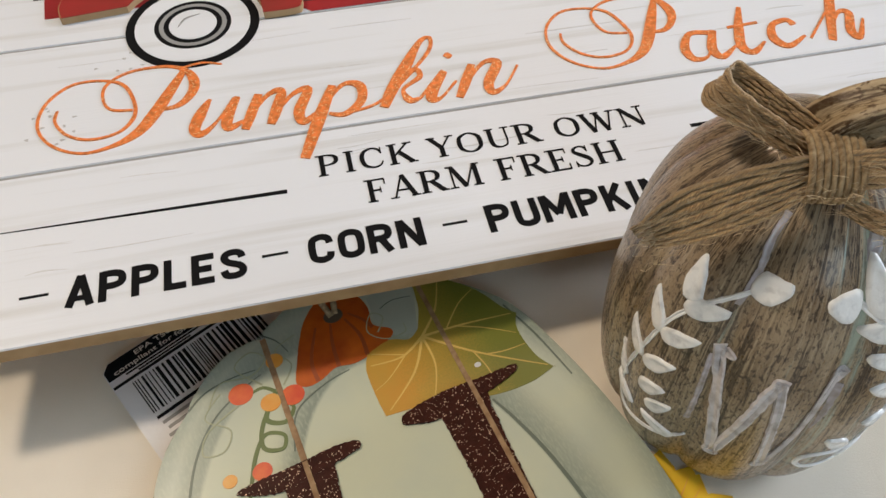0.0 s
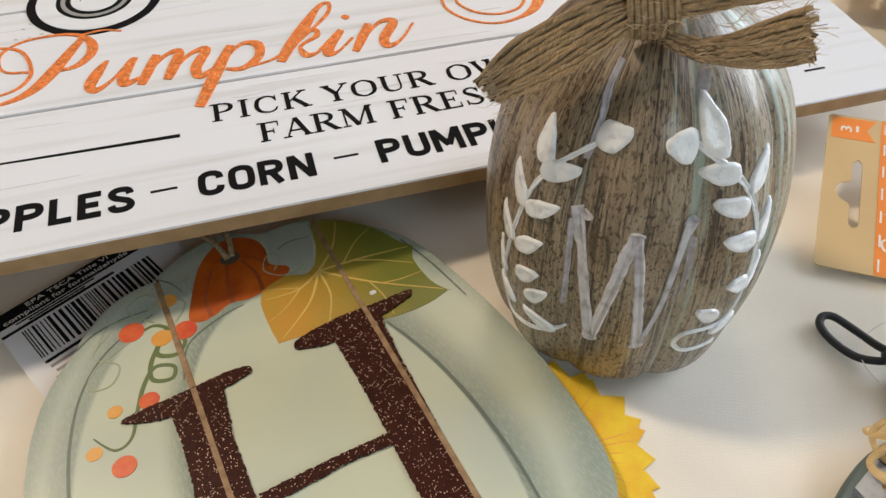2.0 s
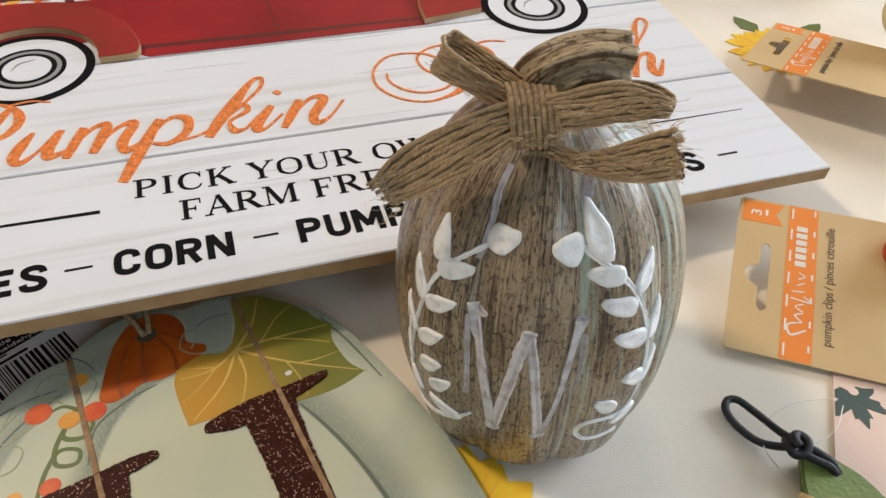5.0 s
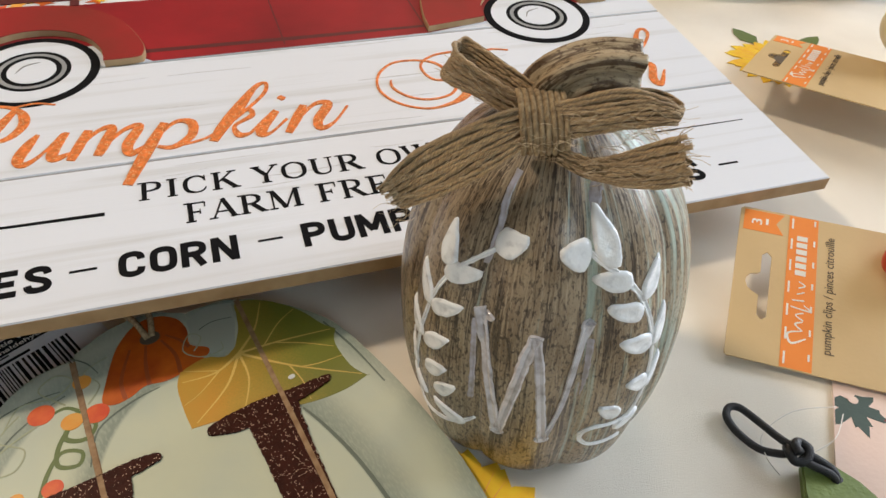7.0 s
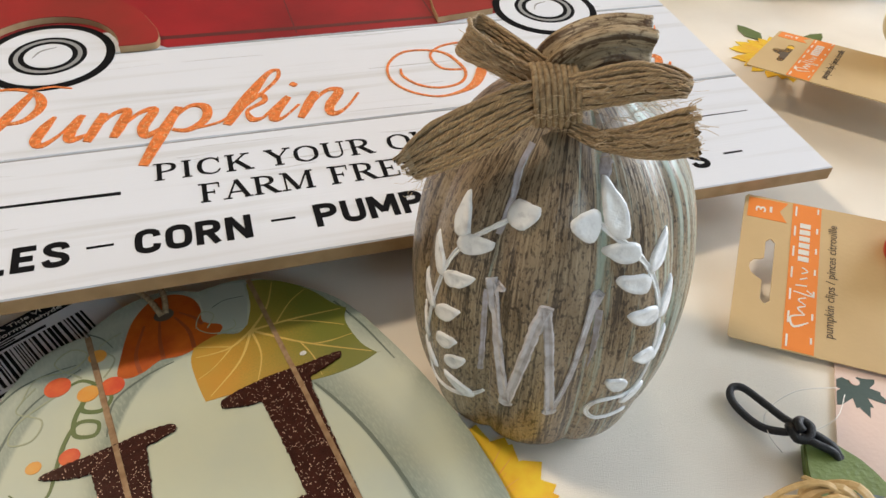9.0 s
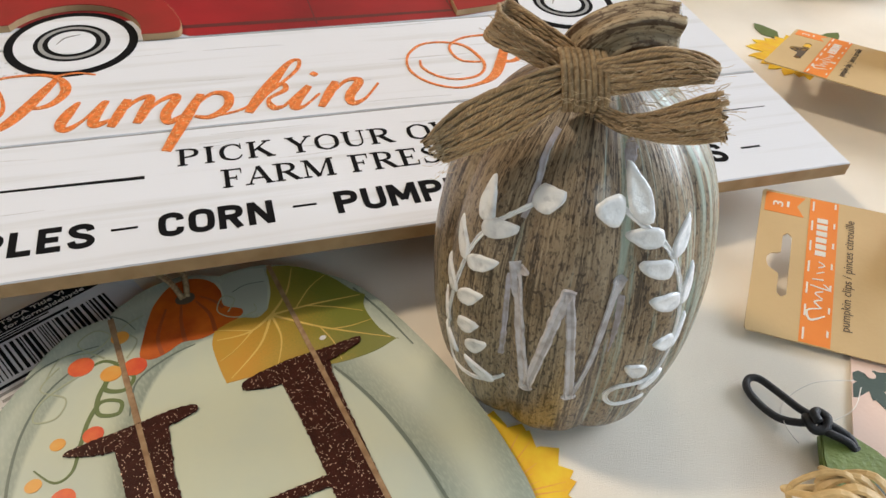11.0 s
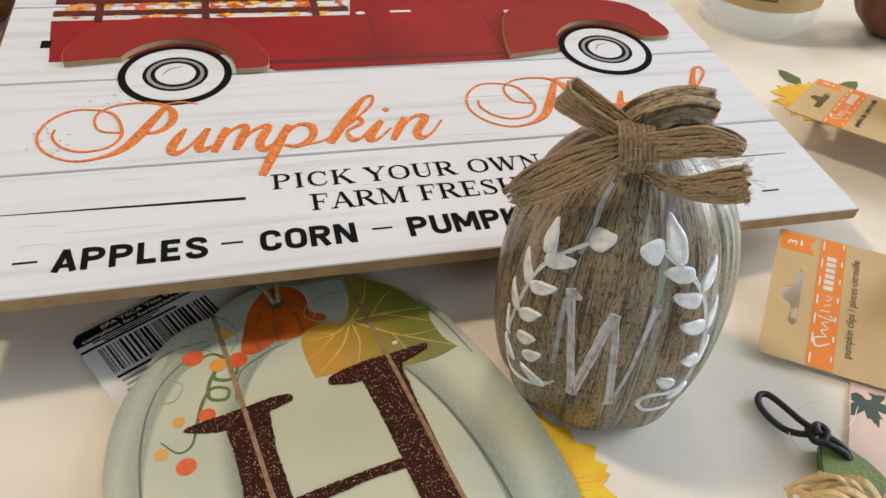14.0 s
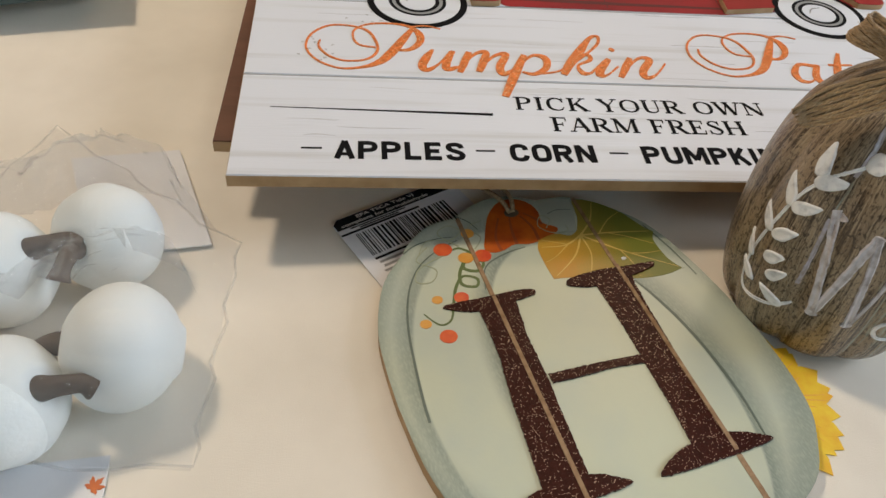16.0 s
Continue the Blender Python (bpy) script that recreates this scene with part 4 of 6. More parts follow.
for name, material in (("yellow_leaf_print", M_PETAL), ("orange_leaf_print", M_DOTO), ("rust_leaf_print", M_OPK), ("red_leaf_print", M_DOTR)):
    bm = bmesh.new()
    for k in range(85):
        u, v = rnd.uniform(-0.358, -0.207), 0.0
        v = 0.200 - 0.02 * (u + 0.358) + rnd.uniform(0, 1) ** 0.8 * (0.050 + 0.006 * math.sin(u * 90))
        a, r = rnd.uniform(0, 6.3), rnd.uniform(0.0022, 0.0058)
        z = rnd.uniform(0.00018, 0.00042)
        prism([(u + r * (1 if j % 2 == 0 else 0.45) * math.cos(a + j * 0.785), v + r * 0.8 * (1 if j % 2 == 0 else 0.45) * math.sin(a + j * 0.785)) for j in range(8)], z - 0.0001, z, bm)
    part(name, bm, material, truck)


def arch(cx, cy, r, a0, a1, n=14):
    return [(cx + r * math.cos(radians(a0 + (a1 - a0) * i / n)), cy + r * math.sin(radians(a0 + (a1 - a0) * i / n))) for i in range(n + 1)]


F1 = [tuple(q) for q in spline([(-0.3500, 0.1518), (-0.3509, 0.1623), (-0.3435, 0.1785), (-0.3267, 0.1905), (-0.3024, 0.1932), (-0.2784, 0.1883), (-0.2621, 0.1728), (-0.2535, 0.1520), (-0.2530, 0.1420), (-0.2566, 0.1389), (-0.2693, 0.1386)], 5)] + arch(-0.2982, 0.1408, 0.0290, 0, 152)
F2 = [tuple(q) for q in spline([(-0.1246, 0.1405), (-0.1230, 0.1575), (-0.1162, 0.1817), (-0.1035, 0.1940), (-0.0782, 0.1966), (-0.0499, 0.1941), (-0.0298, 0.1834), (-0.0214, 0.1675), (-0.0220, 0.1550), (-0.0343, 0.1533)], 5)] + arch(-0.0659, 0.1459, 0.0288, 16, 182)
for f in (F1, F2):
    fender = part("fender", prism(f, 0.0, 0.0030), M_MDF, sign, "raised red fender with tan cut edge")
    cx, cy = sum(p[0] for p in f) / len(f), sum(p[1] for p in f) / len(f)
    part("fender_face", prism([(cx + (x - cx) * 0.992, cy + (y - cy) * 0.992) for x, y in f], 0.0030, 0.0033), M_RED2, fender, "red printed face")

# flowing glitter words; numbers in millimetres: along, up, pen width
P_STEM = [(-302.1, 113.7, 2.1), (-307.2, 103.3, 4.0), (-313.7, 90.5, 4.8), (-319.5, 82.2, 3.8), (-327.6, 77.4, 1.8), (-338.4, 75.9, 1.1), (-349.0, 81.9, 1.1), (-354.7, 92.4, 1.1), (-352.8, 104.4, 1.1), (-344.5, 113.0, 1.1), (-334.0, 113.6, 1.1), (-325.4, 109.7, 1.4), (-321.3, 100.7, 1.4), (-320.6, 91.3, 1.4), (-325.8, 84.0, 1.1), (-335.8, 82.2, 1.1), (-344.0, 86.2, 1.1), (-348.7, 93.7, 1.1), (-348.3, 99.7, 0.9)]
P_BOWL = [(-321.4, 94.5, 1.1), (-329.1, 96.4, 1.1), (-332.2, 102.6, 1.1), (-331.3, 110.4, 1.1), (-323.5, 116.1, 1.1), (-311.3, 117.0, 1.3), (-302.8, 113.8, 2.1), (-298.9, 106.7, 4.0), (-299.9, 99.3, 3.4), (-305.6, 93.2, 2.1), (-315.0, 93.1, 0.9)]
P_FLAG = [(-303.4, 114.3, 1.3), (-295.5, 115.8, 1.1), (-288.0, 113.6, 0.6)]
WORD = {
    "P": [P_STEM, P_BOWL, P_FLAG],
    "u": [[(-293.3, 94.3, 1.4), (-296.8, 87.4, 4.1), (-299.4, 79.7, 4.1), (-297.1, 76.5, 2.9), (-291.4, 81.7, 1.1), (-284.4, 93.2, 1.4)], [(-283.2, 93.5, 2.1), (-287.3, 83.3, 4.1), (-287.3, 77.7, 3.5), (-280.9, 80.5, 1.1)]],
    "m": [[(-275.4, 93.2, 3.0), (-278.5, 84.2, 3.9), (-281.5, 75.6, 3.0)], [(-279.1, 82.3, 1.1), (-272.4, 91.8, 1.7), (-266.9, 93.3, 3.4), (-269.7, 83.2, 4.2), (-272.2, 76.4, 3.0)], [(-269.7, 82.1, 1.1), (-262.8, 90.6, 1.7), (-256.9, 92.1, 3.4), (-261.4, 81.1, 4.2), (-260.4, 75.0, 3.2), (-254.5, 79.3, 1.1)]],
    "p": [[(-247.7, 92.2, 3.1), (-254.8, 75.3, 4.8), (-262.0, 56.9, 3.5)], [(-252.5, 81.2, 1.1), (-243.9, 91.7, 1.7), (-237.5, 90.0, 3.8), (-238.2, 81.6, 3.4), (-245.1, 75.8, 2.4), (-250.8, 77.3, 1.4)]],
    "k": [[(-245.8, 75.9, 1.1), (-232.7, 78.9, 1.1), (-220.9, 89.2, 1.1), (-208.1, 103.4, 1.5), (-205.5, 111.7, 1.8), (-209.9, 110.5, 2.2), (-218.6, 96.6, 4.8), (-226.2, 84.4, 4.6), (-230.4, 76.2, 3.4)], [(-223.3, 86.2, 1.1), (-215.6, 94.5, 2.2), (-214.1, 90.0, 2.2), (-221.5, 84.4, 1.4), (-220.4, 77.9, 3.1), (-216.4, 78.1, 1.1)]],
    "i": [[(-216.4, 78.1, 1.1), (-204.5, 91.1, 2.5), (-210.6, 81.7, 4.4), (-212.0, 76.6, 3.8), (-208.0, 77.2, 1.1), (-200.9, 84.8, 1.1)], [(-201.8, 99.0, 2.5), (-200.8, 99.8, 3.2), (-199.8, 100.6, 2.5)]],
    "n": [[(-192.9, 92.7, 2.9), (-197.0, 84.4, 4.1), (-201.7, 75.4, 2.8)], [(-198.9, 80.3, 1.1), (-188.9, 92.2, 1.7), (-182.9, 91.6, 3.9), (-188.9, 81.3, 4.1), (-188.7, 75.6, 3.1), (-182.8, 78.5, 1.1), (-175.4, 88.5, 1.0)]],
    "a": [[(-93.6, 91.0, 2.5), (-101.4, 92.0, 2.5), (-107.0, 84.0, 3.8), (-105.9, 77.0, 3.0), (-99.2, 78.0, 1.1), (-91.9, 91.0, 1.6)], [(-91.4, 92.0, 3.0), (-96.4, 81.0, 4.0), (-94.1, 76.0, 3.0), (-86.3, 81.0, 1.1)]],
    "t": [[(-74.0, 104.0, 1.8), (-80.2, 91.0, 4.0), (-84.1, 80.0, 4.0), (-80.7, 76.0, 3.0), (-73.5, 81.0, 1.1)], [(-84.6, 92.5, 1.4), (-71.2, 93.0, 1.4)]],
    "c": [[(-56.8, 88.5, 2.8), (-58.5, 92.0, 2.5), (-65.7, 90.0, 2.8), (-69.0, 82.0, 4.0), (-65.1, 76.5, 3.0), (-55.7, 81.0, 1.1)]],
    "h": [[(-54.0, 79.0, 1.1), (-36.0, 97.0, 1.1), (-19.5, 115.0, 1.5), (-18.0, 122.5, 1.8), (-23.5, 119.0, 2.2), (-35.0, 98.0, 4.2), (-46.0, 76.0, 3.2)], [(-42.5, 83.0, 1.1), (-34.5, 92.0, 1.9), (-30.5, 90.5, 3.4), (-35.5, 80.0, 3.8), (-34.0, 75.5, 2.8), (-26.5, 86.0, 1.0)]],
}
def script_letter(key, du=0.0, dv=0.0):
    bm = bmesh.new()
    for j, pts in enumerate(WORD[key]):
        stroke([(u + du, v + dv, w) for u, v, w in pts], 0.0, 0.00035 + 0.00003 * j, bm, 0.001)
    part("script_letter", bm, M_ORGL, sign, "orange glitter script letter")


for key in "Pumpkinatch":
    script_letter(key)
script_letter("P", 195.3, 3.5)

# block and serif letters from pen strokes: (soft, x, y, weight ...) in units of the capital height
B = 0.195


def pen(*flat_numbers, weight=None, soft=False):
    n = 2 if weight else 3
    return soft, [(flat_numbers[i], flat_numbers[i + 1], weight or flat_numbers[i + 2]) for i in range(0, len(flat_numbers), n)]


def stem(x, w=B):
    return pen(x, 0, x, 1, weight=w)


B_BOWL = pen(0.1, 0.902, 0.35, 0.902, 0.5, 0.84, 0.54, 0.70, 0.5, 0.56, 0.35, 0.49, 0.1, 0.49, weight=B, soft=True)
B_C = pen(0.54, 0.66, 0.5, 0.83, 0.33, 0.902, 0.15, 0.83, 0.1, 0.65, 0.1, 0.35, 0.15, 0.17, 0.33, 0.098, 0.5, 0.17, 0.54, 0.34, weight=B, soft=True)
BLOCK = {
    "A": (0.66, [pen(0.09, 0, 0.33, 1, weight=B), pen(0.57, 0, 0.33, 1, weight=B), pen(0.16, 0.26, 0.50, 0.26, weight=0.15)]),
    "P": (0.66, [stem(0.1), B_BOWL]),
    "L": (0.56, [stem(0.1), pen(0.1, 0.0975, 0.52, 0.0975, weight=B)]),
    "E": (0.60, [stem(0.1), pen(0.1, 0.902, 0.54, 0.902, weight=B), pen(0.1, 0.5, 0.48, 0.5, weight=B), pen(0.1, 0.0975, 0.54, 0.0975, weight=B)]),
    "S": (0.64, [pen(0.53, 0.70, 0.48, 0.85, 0.32, 0.905, 0.15, 0.85, 0.11, 0.71, 0.19, 0.58, 0.33, 0.5, 0.47, 0.42, 0.54, 0.28, 0.48, 0.14, 0.32, 0.095, 0.15, 0.14, 0.09, 0.30, weight=B, soft=True)]),
    "C": (0.65, [B_C]),
    "O": (0.66, [pen(0.1, 0.5, 0.1, 0.65, 0.15, 0.83, 0.33, 0.902, 0.51, 0.83, 0.56, 0.65, 0.56, 0.35, 0.51, 0.17, 0.33, 0.098, 0.15, 0.17, 0.1, 0.35, 0.1, 0.5, weight=B, soft=True)]),
    "R": (0.66, [stem(0.1), B_BOWL, pen(0.32, 0.5, 0.53, 0, weight=B)]),
    "N": (0.70, [stem(0.1), pen(0.12, 0.97, 0.56, 0.03, weight=B), stem(0.58)]),
    "U": (0.66, [pen(0.1, 1, 0.1, 0.6, 0.1, 0.35, 0.15, 0.17, 0.33, 0.098, 0.51, 0.17, 0.56, 0.35, 0.56, 0.6, 0.56, 1, weight=B, soft=True)]),
    "M": (0.86, [stem(0.1), pen(0.12, 0.97, 0.42, 0.25, weight=B), pen(0.42, 0.25, 0.72, 0.97, weight=B), stem(0.74)]),
    "K": (0.66, [stem(0.1), pen(0.12, 0.36, 0.52, 1, weight=B), pen(0.27, 0.58, 0.57, 0, weight=B)]),
    "I": (0.30, [stem(0.12)]),
    "G": (0.66, [B_C, pen(0.55, 0.30, 0.55, 0.52, weight=B), pen(0.34, 0.46, 0.62, 0.46, weight=0.16)]),
    "D": (0.66, [stem(0.1), pen(0.1, 0.902, 0.32, 0.9, 0.49, 0.82, 0.55, 0.65, 0.55, 0.35, 0.49, 0.18, 0.32, 0.1, 0.1, 0.098, weight=B, soft=True)]),
}
T, Q = 0.155, 0.06


def foot(x, y, r=0.14):
    return pen(x - r, y + (0.022 if y < 0.5 else -0.022), x + r, y + (0.022 if y < 0.5 else -0.022), weight=0.045)


S_BOWL = pen(0.17, 0.97, Q, 0.38, 0.97, Q, 0.55, 0.89, 0.11, 0.60, 0.74, T, 0.55, 0.58, 0.11, 0.38, 0.50, Q, 0.17, 0.49, Q, soft=True)
SERIF = {
    "P": (0.74, [stem(0.19, T), S_BOWL, foot(0.19, 0), foot(0.12, 1, 0.1)]),
    "I": (0.42, [stem(0.20, T), foot(0.20, 0), foot(0.20, 1)]),
    "C": (0.80, [pen(0.68, 0.68, 0.05, 0.62, 0.86, 0.08, 0.44, 0.97, Q, 0.20, 0.84, 0.12, 0.12, 0.5, T, 0.20, 0.16, 0.12, 0.44, 0.03, Q, 0.62, 0.11, Q, 0.70, 0.28, 0.04, soft=True), pen(0.68, 0.66, 0.68, 0.98, weight=0.04)]),
    "K": (0.82, [stem(0.19, T), pen(0.24, 0.42, 0.64, 0.97, weight=Q), pen(0.36, 0.60, 0.72, 0.02, weight=T), foot(0.19, 0), foot(0.19, 1), foot(0.64, 1, 0.13), foot(0.73, 0, 0.13)]),
    "Y": (0.78, [pen(0.10, 0.98, 0.39, 0.46, weight=T), pen(0.68, 0.98, 0.40, 0.46, weight=Q), pen(0.39, 0.5, 0.39, 0, weight=T), foot(0.39, 0), foot(0.11, 1, 0.13), foot(0.67, 1, 0.12)]),
    "O": (0.86, [pen(0.12, 0.5, T, 0.17, 0.80, 0.12, 0.43, 0.97, Q, 0.69, 0.80, 0.12, 0.74, 0.5, T, 0.69, 0.20, 0.12, 0.43, 0.03, Q, 0.17, 0.20, 0.12, 0.12, 0.5, T, soft=True)]),
    "U": (0.82, [pen(0.18, 1, T, 0.18, 0.6, T, 0.18, 0.35, T, 0.24, 0.12, 0.12, 0.42, 0.03, Q, 0.60, 0.12, Q, 0.65, 0.35, Q, 0.65, 0.6, Q, 0.65, 1, Q, soft=True), foot(0.18, 1), foot(0.65, 1, 0.12)]),
    "R": (0.82, [stem(0.19, T), S_BOWL, pen(0.38, 0.52, 0.70, 0.02, weight=T), foot(0.19, 0), foot(0.12, 1, 0.1), foot(0.73, 0, 0.1)]),
    "W": (1.12, [pen(0.10, 1, 0.34, 0, weight=T), pen(0.34, 0, 0.56, 0.97, weight=Q), pen(0.52, 1, 0.76, 0, weight=T), pen(0.76, 0, 0.99, 1, weight=Q), foot(0.10, 1, 0.12), foot(0.52, 1, 0.12), foot(0.99, 1, 0.12)]),
    "N": (0.88, [stem(0.16, Q), pen(0.15, 0.98, 0.70, 0.02, weight=T), stem(0.71, Q), foot(0.16, 0, 0.13), foot(0.12, 1, 0.1), foot(0.71, 1, 0.13)]),
    "F": (0.68, [stem(0.19, T), pen(0.17, 0.97, 0.60, 0.97, weight=Q), pen(0.17, 0.5, 0.46, 0.5, weight=Q), pen(0.60, 0.74, 0.60, 0.99, weight=0.04), pen(0.46, 0.38, 0.46, 0.62, weight=0.04), foot(0.19, 0), foot(0.12, 1, 0.1)]),
    "A": (0.80, [pen(0.12, 0, 0.40, 1, weight=Q), pen(0.40, 1, 0.70, 0, weight=T), pen(0.22, 0.33, 0.56, 0.33, weight=Q), foot(0.11, 0, 0.12), foot(0.71, 0, 0.13)]),
    "M": (1.04, [stem(0.15, Q), pen(0.17, 0.98, 0.50, 0.02, weight=T), pen(0.50, 0.02, 0.83, 0.98, weight=Q), stem(0.86, T), foot(0.15, 0, 0.12), foot(0.12, 1, 0.1), foot(0.86, 0), foot(0.90, 1, 0.1)]),
    "E": (0.72, [stem(0.19, T), pen(0.17, 0.97, 0.60, 0.97, weight=Q), pen(0.17, 0.5, 0.46, 0.5, weight=Q), pen(0.17, 0.03, 0.62, 0.03, weight=Q), pen(0.60, 0.76, 0.60, 0.99, weight=0.04), pen(0.62, 0.02, 0.62, 0.26, weight=0.04), pen(0.46, 0.38, 0.46, 0.62, weight=0.04), foot(0.12, 1, 0.1), foot(0.12, 0, 0.1)]),
    "S": (0.64, [pen(0.51, 0.72, 0.04, 0.46, 0.90, 0.07, 0.31, 0.97, Q, 0.15, 0.88, 0.1, 0.14, 0.72, 0.13, 0.31, 0.55, T, 0.48, 0.38, T, 0.54, 0.22, 0.12, 0.45, 0.07, 0.08, 0.29, 0.03, Q, 0.13, 0.11, Q, 0.09, 0.28, 0.04, soft=True), pen(0.51, 0.70, 0.51, 0.98, weight=0.04), pen(0.09, 0.02, 0.09, 0.30, weight=0.04)]),
    "H": (0.90, [stem(0.19, T), stem(0.71, T), pen(0.19, 0.5, 0.71, 0.5, weight=Q), foot(0.19, 0), foot(0.19, 1), foot(0.71, 0), foot(0.71, 1)]),
    " ": (0.36, []),
}


def pen_word(name, body, font, u0, u1, base, cap, gap, label):
    total = sum(font[c][0] + gap for c in body) - gap
    k = (u1 - u0) / total
    x = 0.0
    for c in body:
        adv, strokes = font[c]
        if strokes:
            bm = bmesh.new()
            for j, (soft, pts) in enumerate(strokes):
                stroke([(u0 + (x + px) * k, base + py * cap, w * (k + cap) / 2) for px, py, w in pts], 0.0, 0.00016 + 0.00002 * j, bm, 1.0, 5, soft)
            part(name, bm, M_BLACK, sign, label)
        x += adv + gap


pen_word("serif_letter", "PICK YOUR OWN", SERIF, -0.2590, -0.1368, 0.0472, 0.0097, 0.02, "black serif letter")
pen_word("serif_letter", "FARM FRESH", SERIF, -0.2442, -0.1515, 0.0320, 0.0100, 0.02, "black serif letter")
for body, u0, u1 in (("APPLES", -0.3400, -0.2850), ("CORN", -0.2657, -0.2277), ("PUMPKINS", -0.2068, -0.1335), ("GOURDS", -0.1050, -0.0492)):
    pen_word("block_letter", body, BLOCK, u0, u1, 0.0110, 0.0114, 0.08, "black block letter")
for u0, u1 in ((-0.3535, -0.3450), (-0.2803, -0.2720), (-0.2215, -0.2132), (-0.1235, -0.1150), (-0.0407, -0.0319)):
    part("dash_print", prism(rect(u0, 0.0170, u1, 0.0179), 0.0, 0.0002), M_BLACK, sign)
part("rule_print", prism([(-0.368, 0.0449), (-0.2697, 0.0422), (-0.2697, 0.0438), (-0.368, 0.0451)], 0.0, 0.0002), M_BLACK, sign)
part("rule_print", prism([(-0.0125, 0.0430), (-0.1227, 0.0437), (-0.1227, 0.0421), (-0.0125, 0.0428)], 0.0, 0.0002), M_BLACK, sign)

rnd = random.Random(31)
M_GRAIN = mat("pale_grey_grain", (0.56, 0.56, 0.57), 0.5, (0.66, 0.67, 0.69), 300)
M_WEAR = mat("grey_wear", (0.46, 0.46, 0.47), 0.6)
for k in range(80):
    u, v = rnd.uniform(-0.365, -0.03), rnd.uniform(0.004, 0.30)
    ln = rnd.uniform(0.008, 0.045)
    if u + ln < -0.004 and all(abs(v - g) > 0.002 for g in (0.0695, 0.1387, 0.2141, 0.2855)):
        part("grain_line", stroke([(u, v, 0.00005), (u + ln * 0.4, v + rnd.gauss(0, 0.0004), rnd.uniform(0.0002, 0.0006)), (u + ln, v + rnd.gauss(0, 0.0006), 0.00005)], -0.0003, 0.00005 + 1e-6 * k), M_GRAIN, sign)
for k in range(26):
    u, v = rnd.choice(((-0.352, 0.098), (-0.345, 0.085), (-0.322, 0.125), (-0.310, 0.128)))
    u, v = u + rnd.gauss(0, 0.006), v + rnd.gauss(0, 0.006)
    part("worn_speck", prism([(u + rnd.uniform(0.0003, 0.0012) * math.cos(a), v + rnd.uniform(0.0002, 0.0009) * math.sin(a)) for a in (0, 1, 2.1, 3.1, 4.2, 5.2)], -0.0002, 0.00007 + 1e-6 * k), M_WEAR, sign)

# ---- darker sign lying under it, and an unseen block added to carry both ----
under = empty("brown_sign", sign_pose @ pose(0, 0, -0.0062, 0, 0, -1.5), "dark red-brown stained wooden sign under the white one", "sign")
part("board", prism(rect(-0.392, 0.0185, -0.045, 0.33), -0.0060, -0.0008), M_MDF, under)
part("stained_face", prism(rect(-0.3918, 0.0187, -0.0452, 0.3298), -0.0008, -0.0001), M_BROWN, under)
# added prop, out of sight; its dark brown deepens the shade under the signs
low_block = bmesh.new()
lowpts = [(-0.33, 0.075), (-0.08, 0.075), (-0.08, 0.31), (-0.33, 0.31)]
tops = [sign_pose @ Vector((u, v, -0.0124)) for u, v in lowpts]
vt = [low_block.verts.new(p) for p in tops]
vb = [low_block.verts.new((p.x, p.y, 0.0002)) for p in tops]
low_block.faces.new(vt), low_block.faces.new(vb[::-1])
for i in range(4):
    low_block.faces.new((vb[i], vb[(i + 1) % 4], vt[(i + 1) % 4], vt[i]))
thing("unseen_block", low_block, M_BROWN, Matrix(), "unseen dark brown block added to carry the signs and deepen the shade", "block")

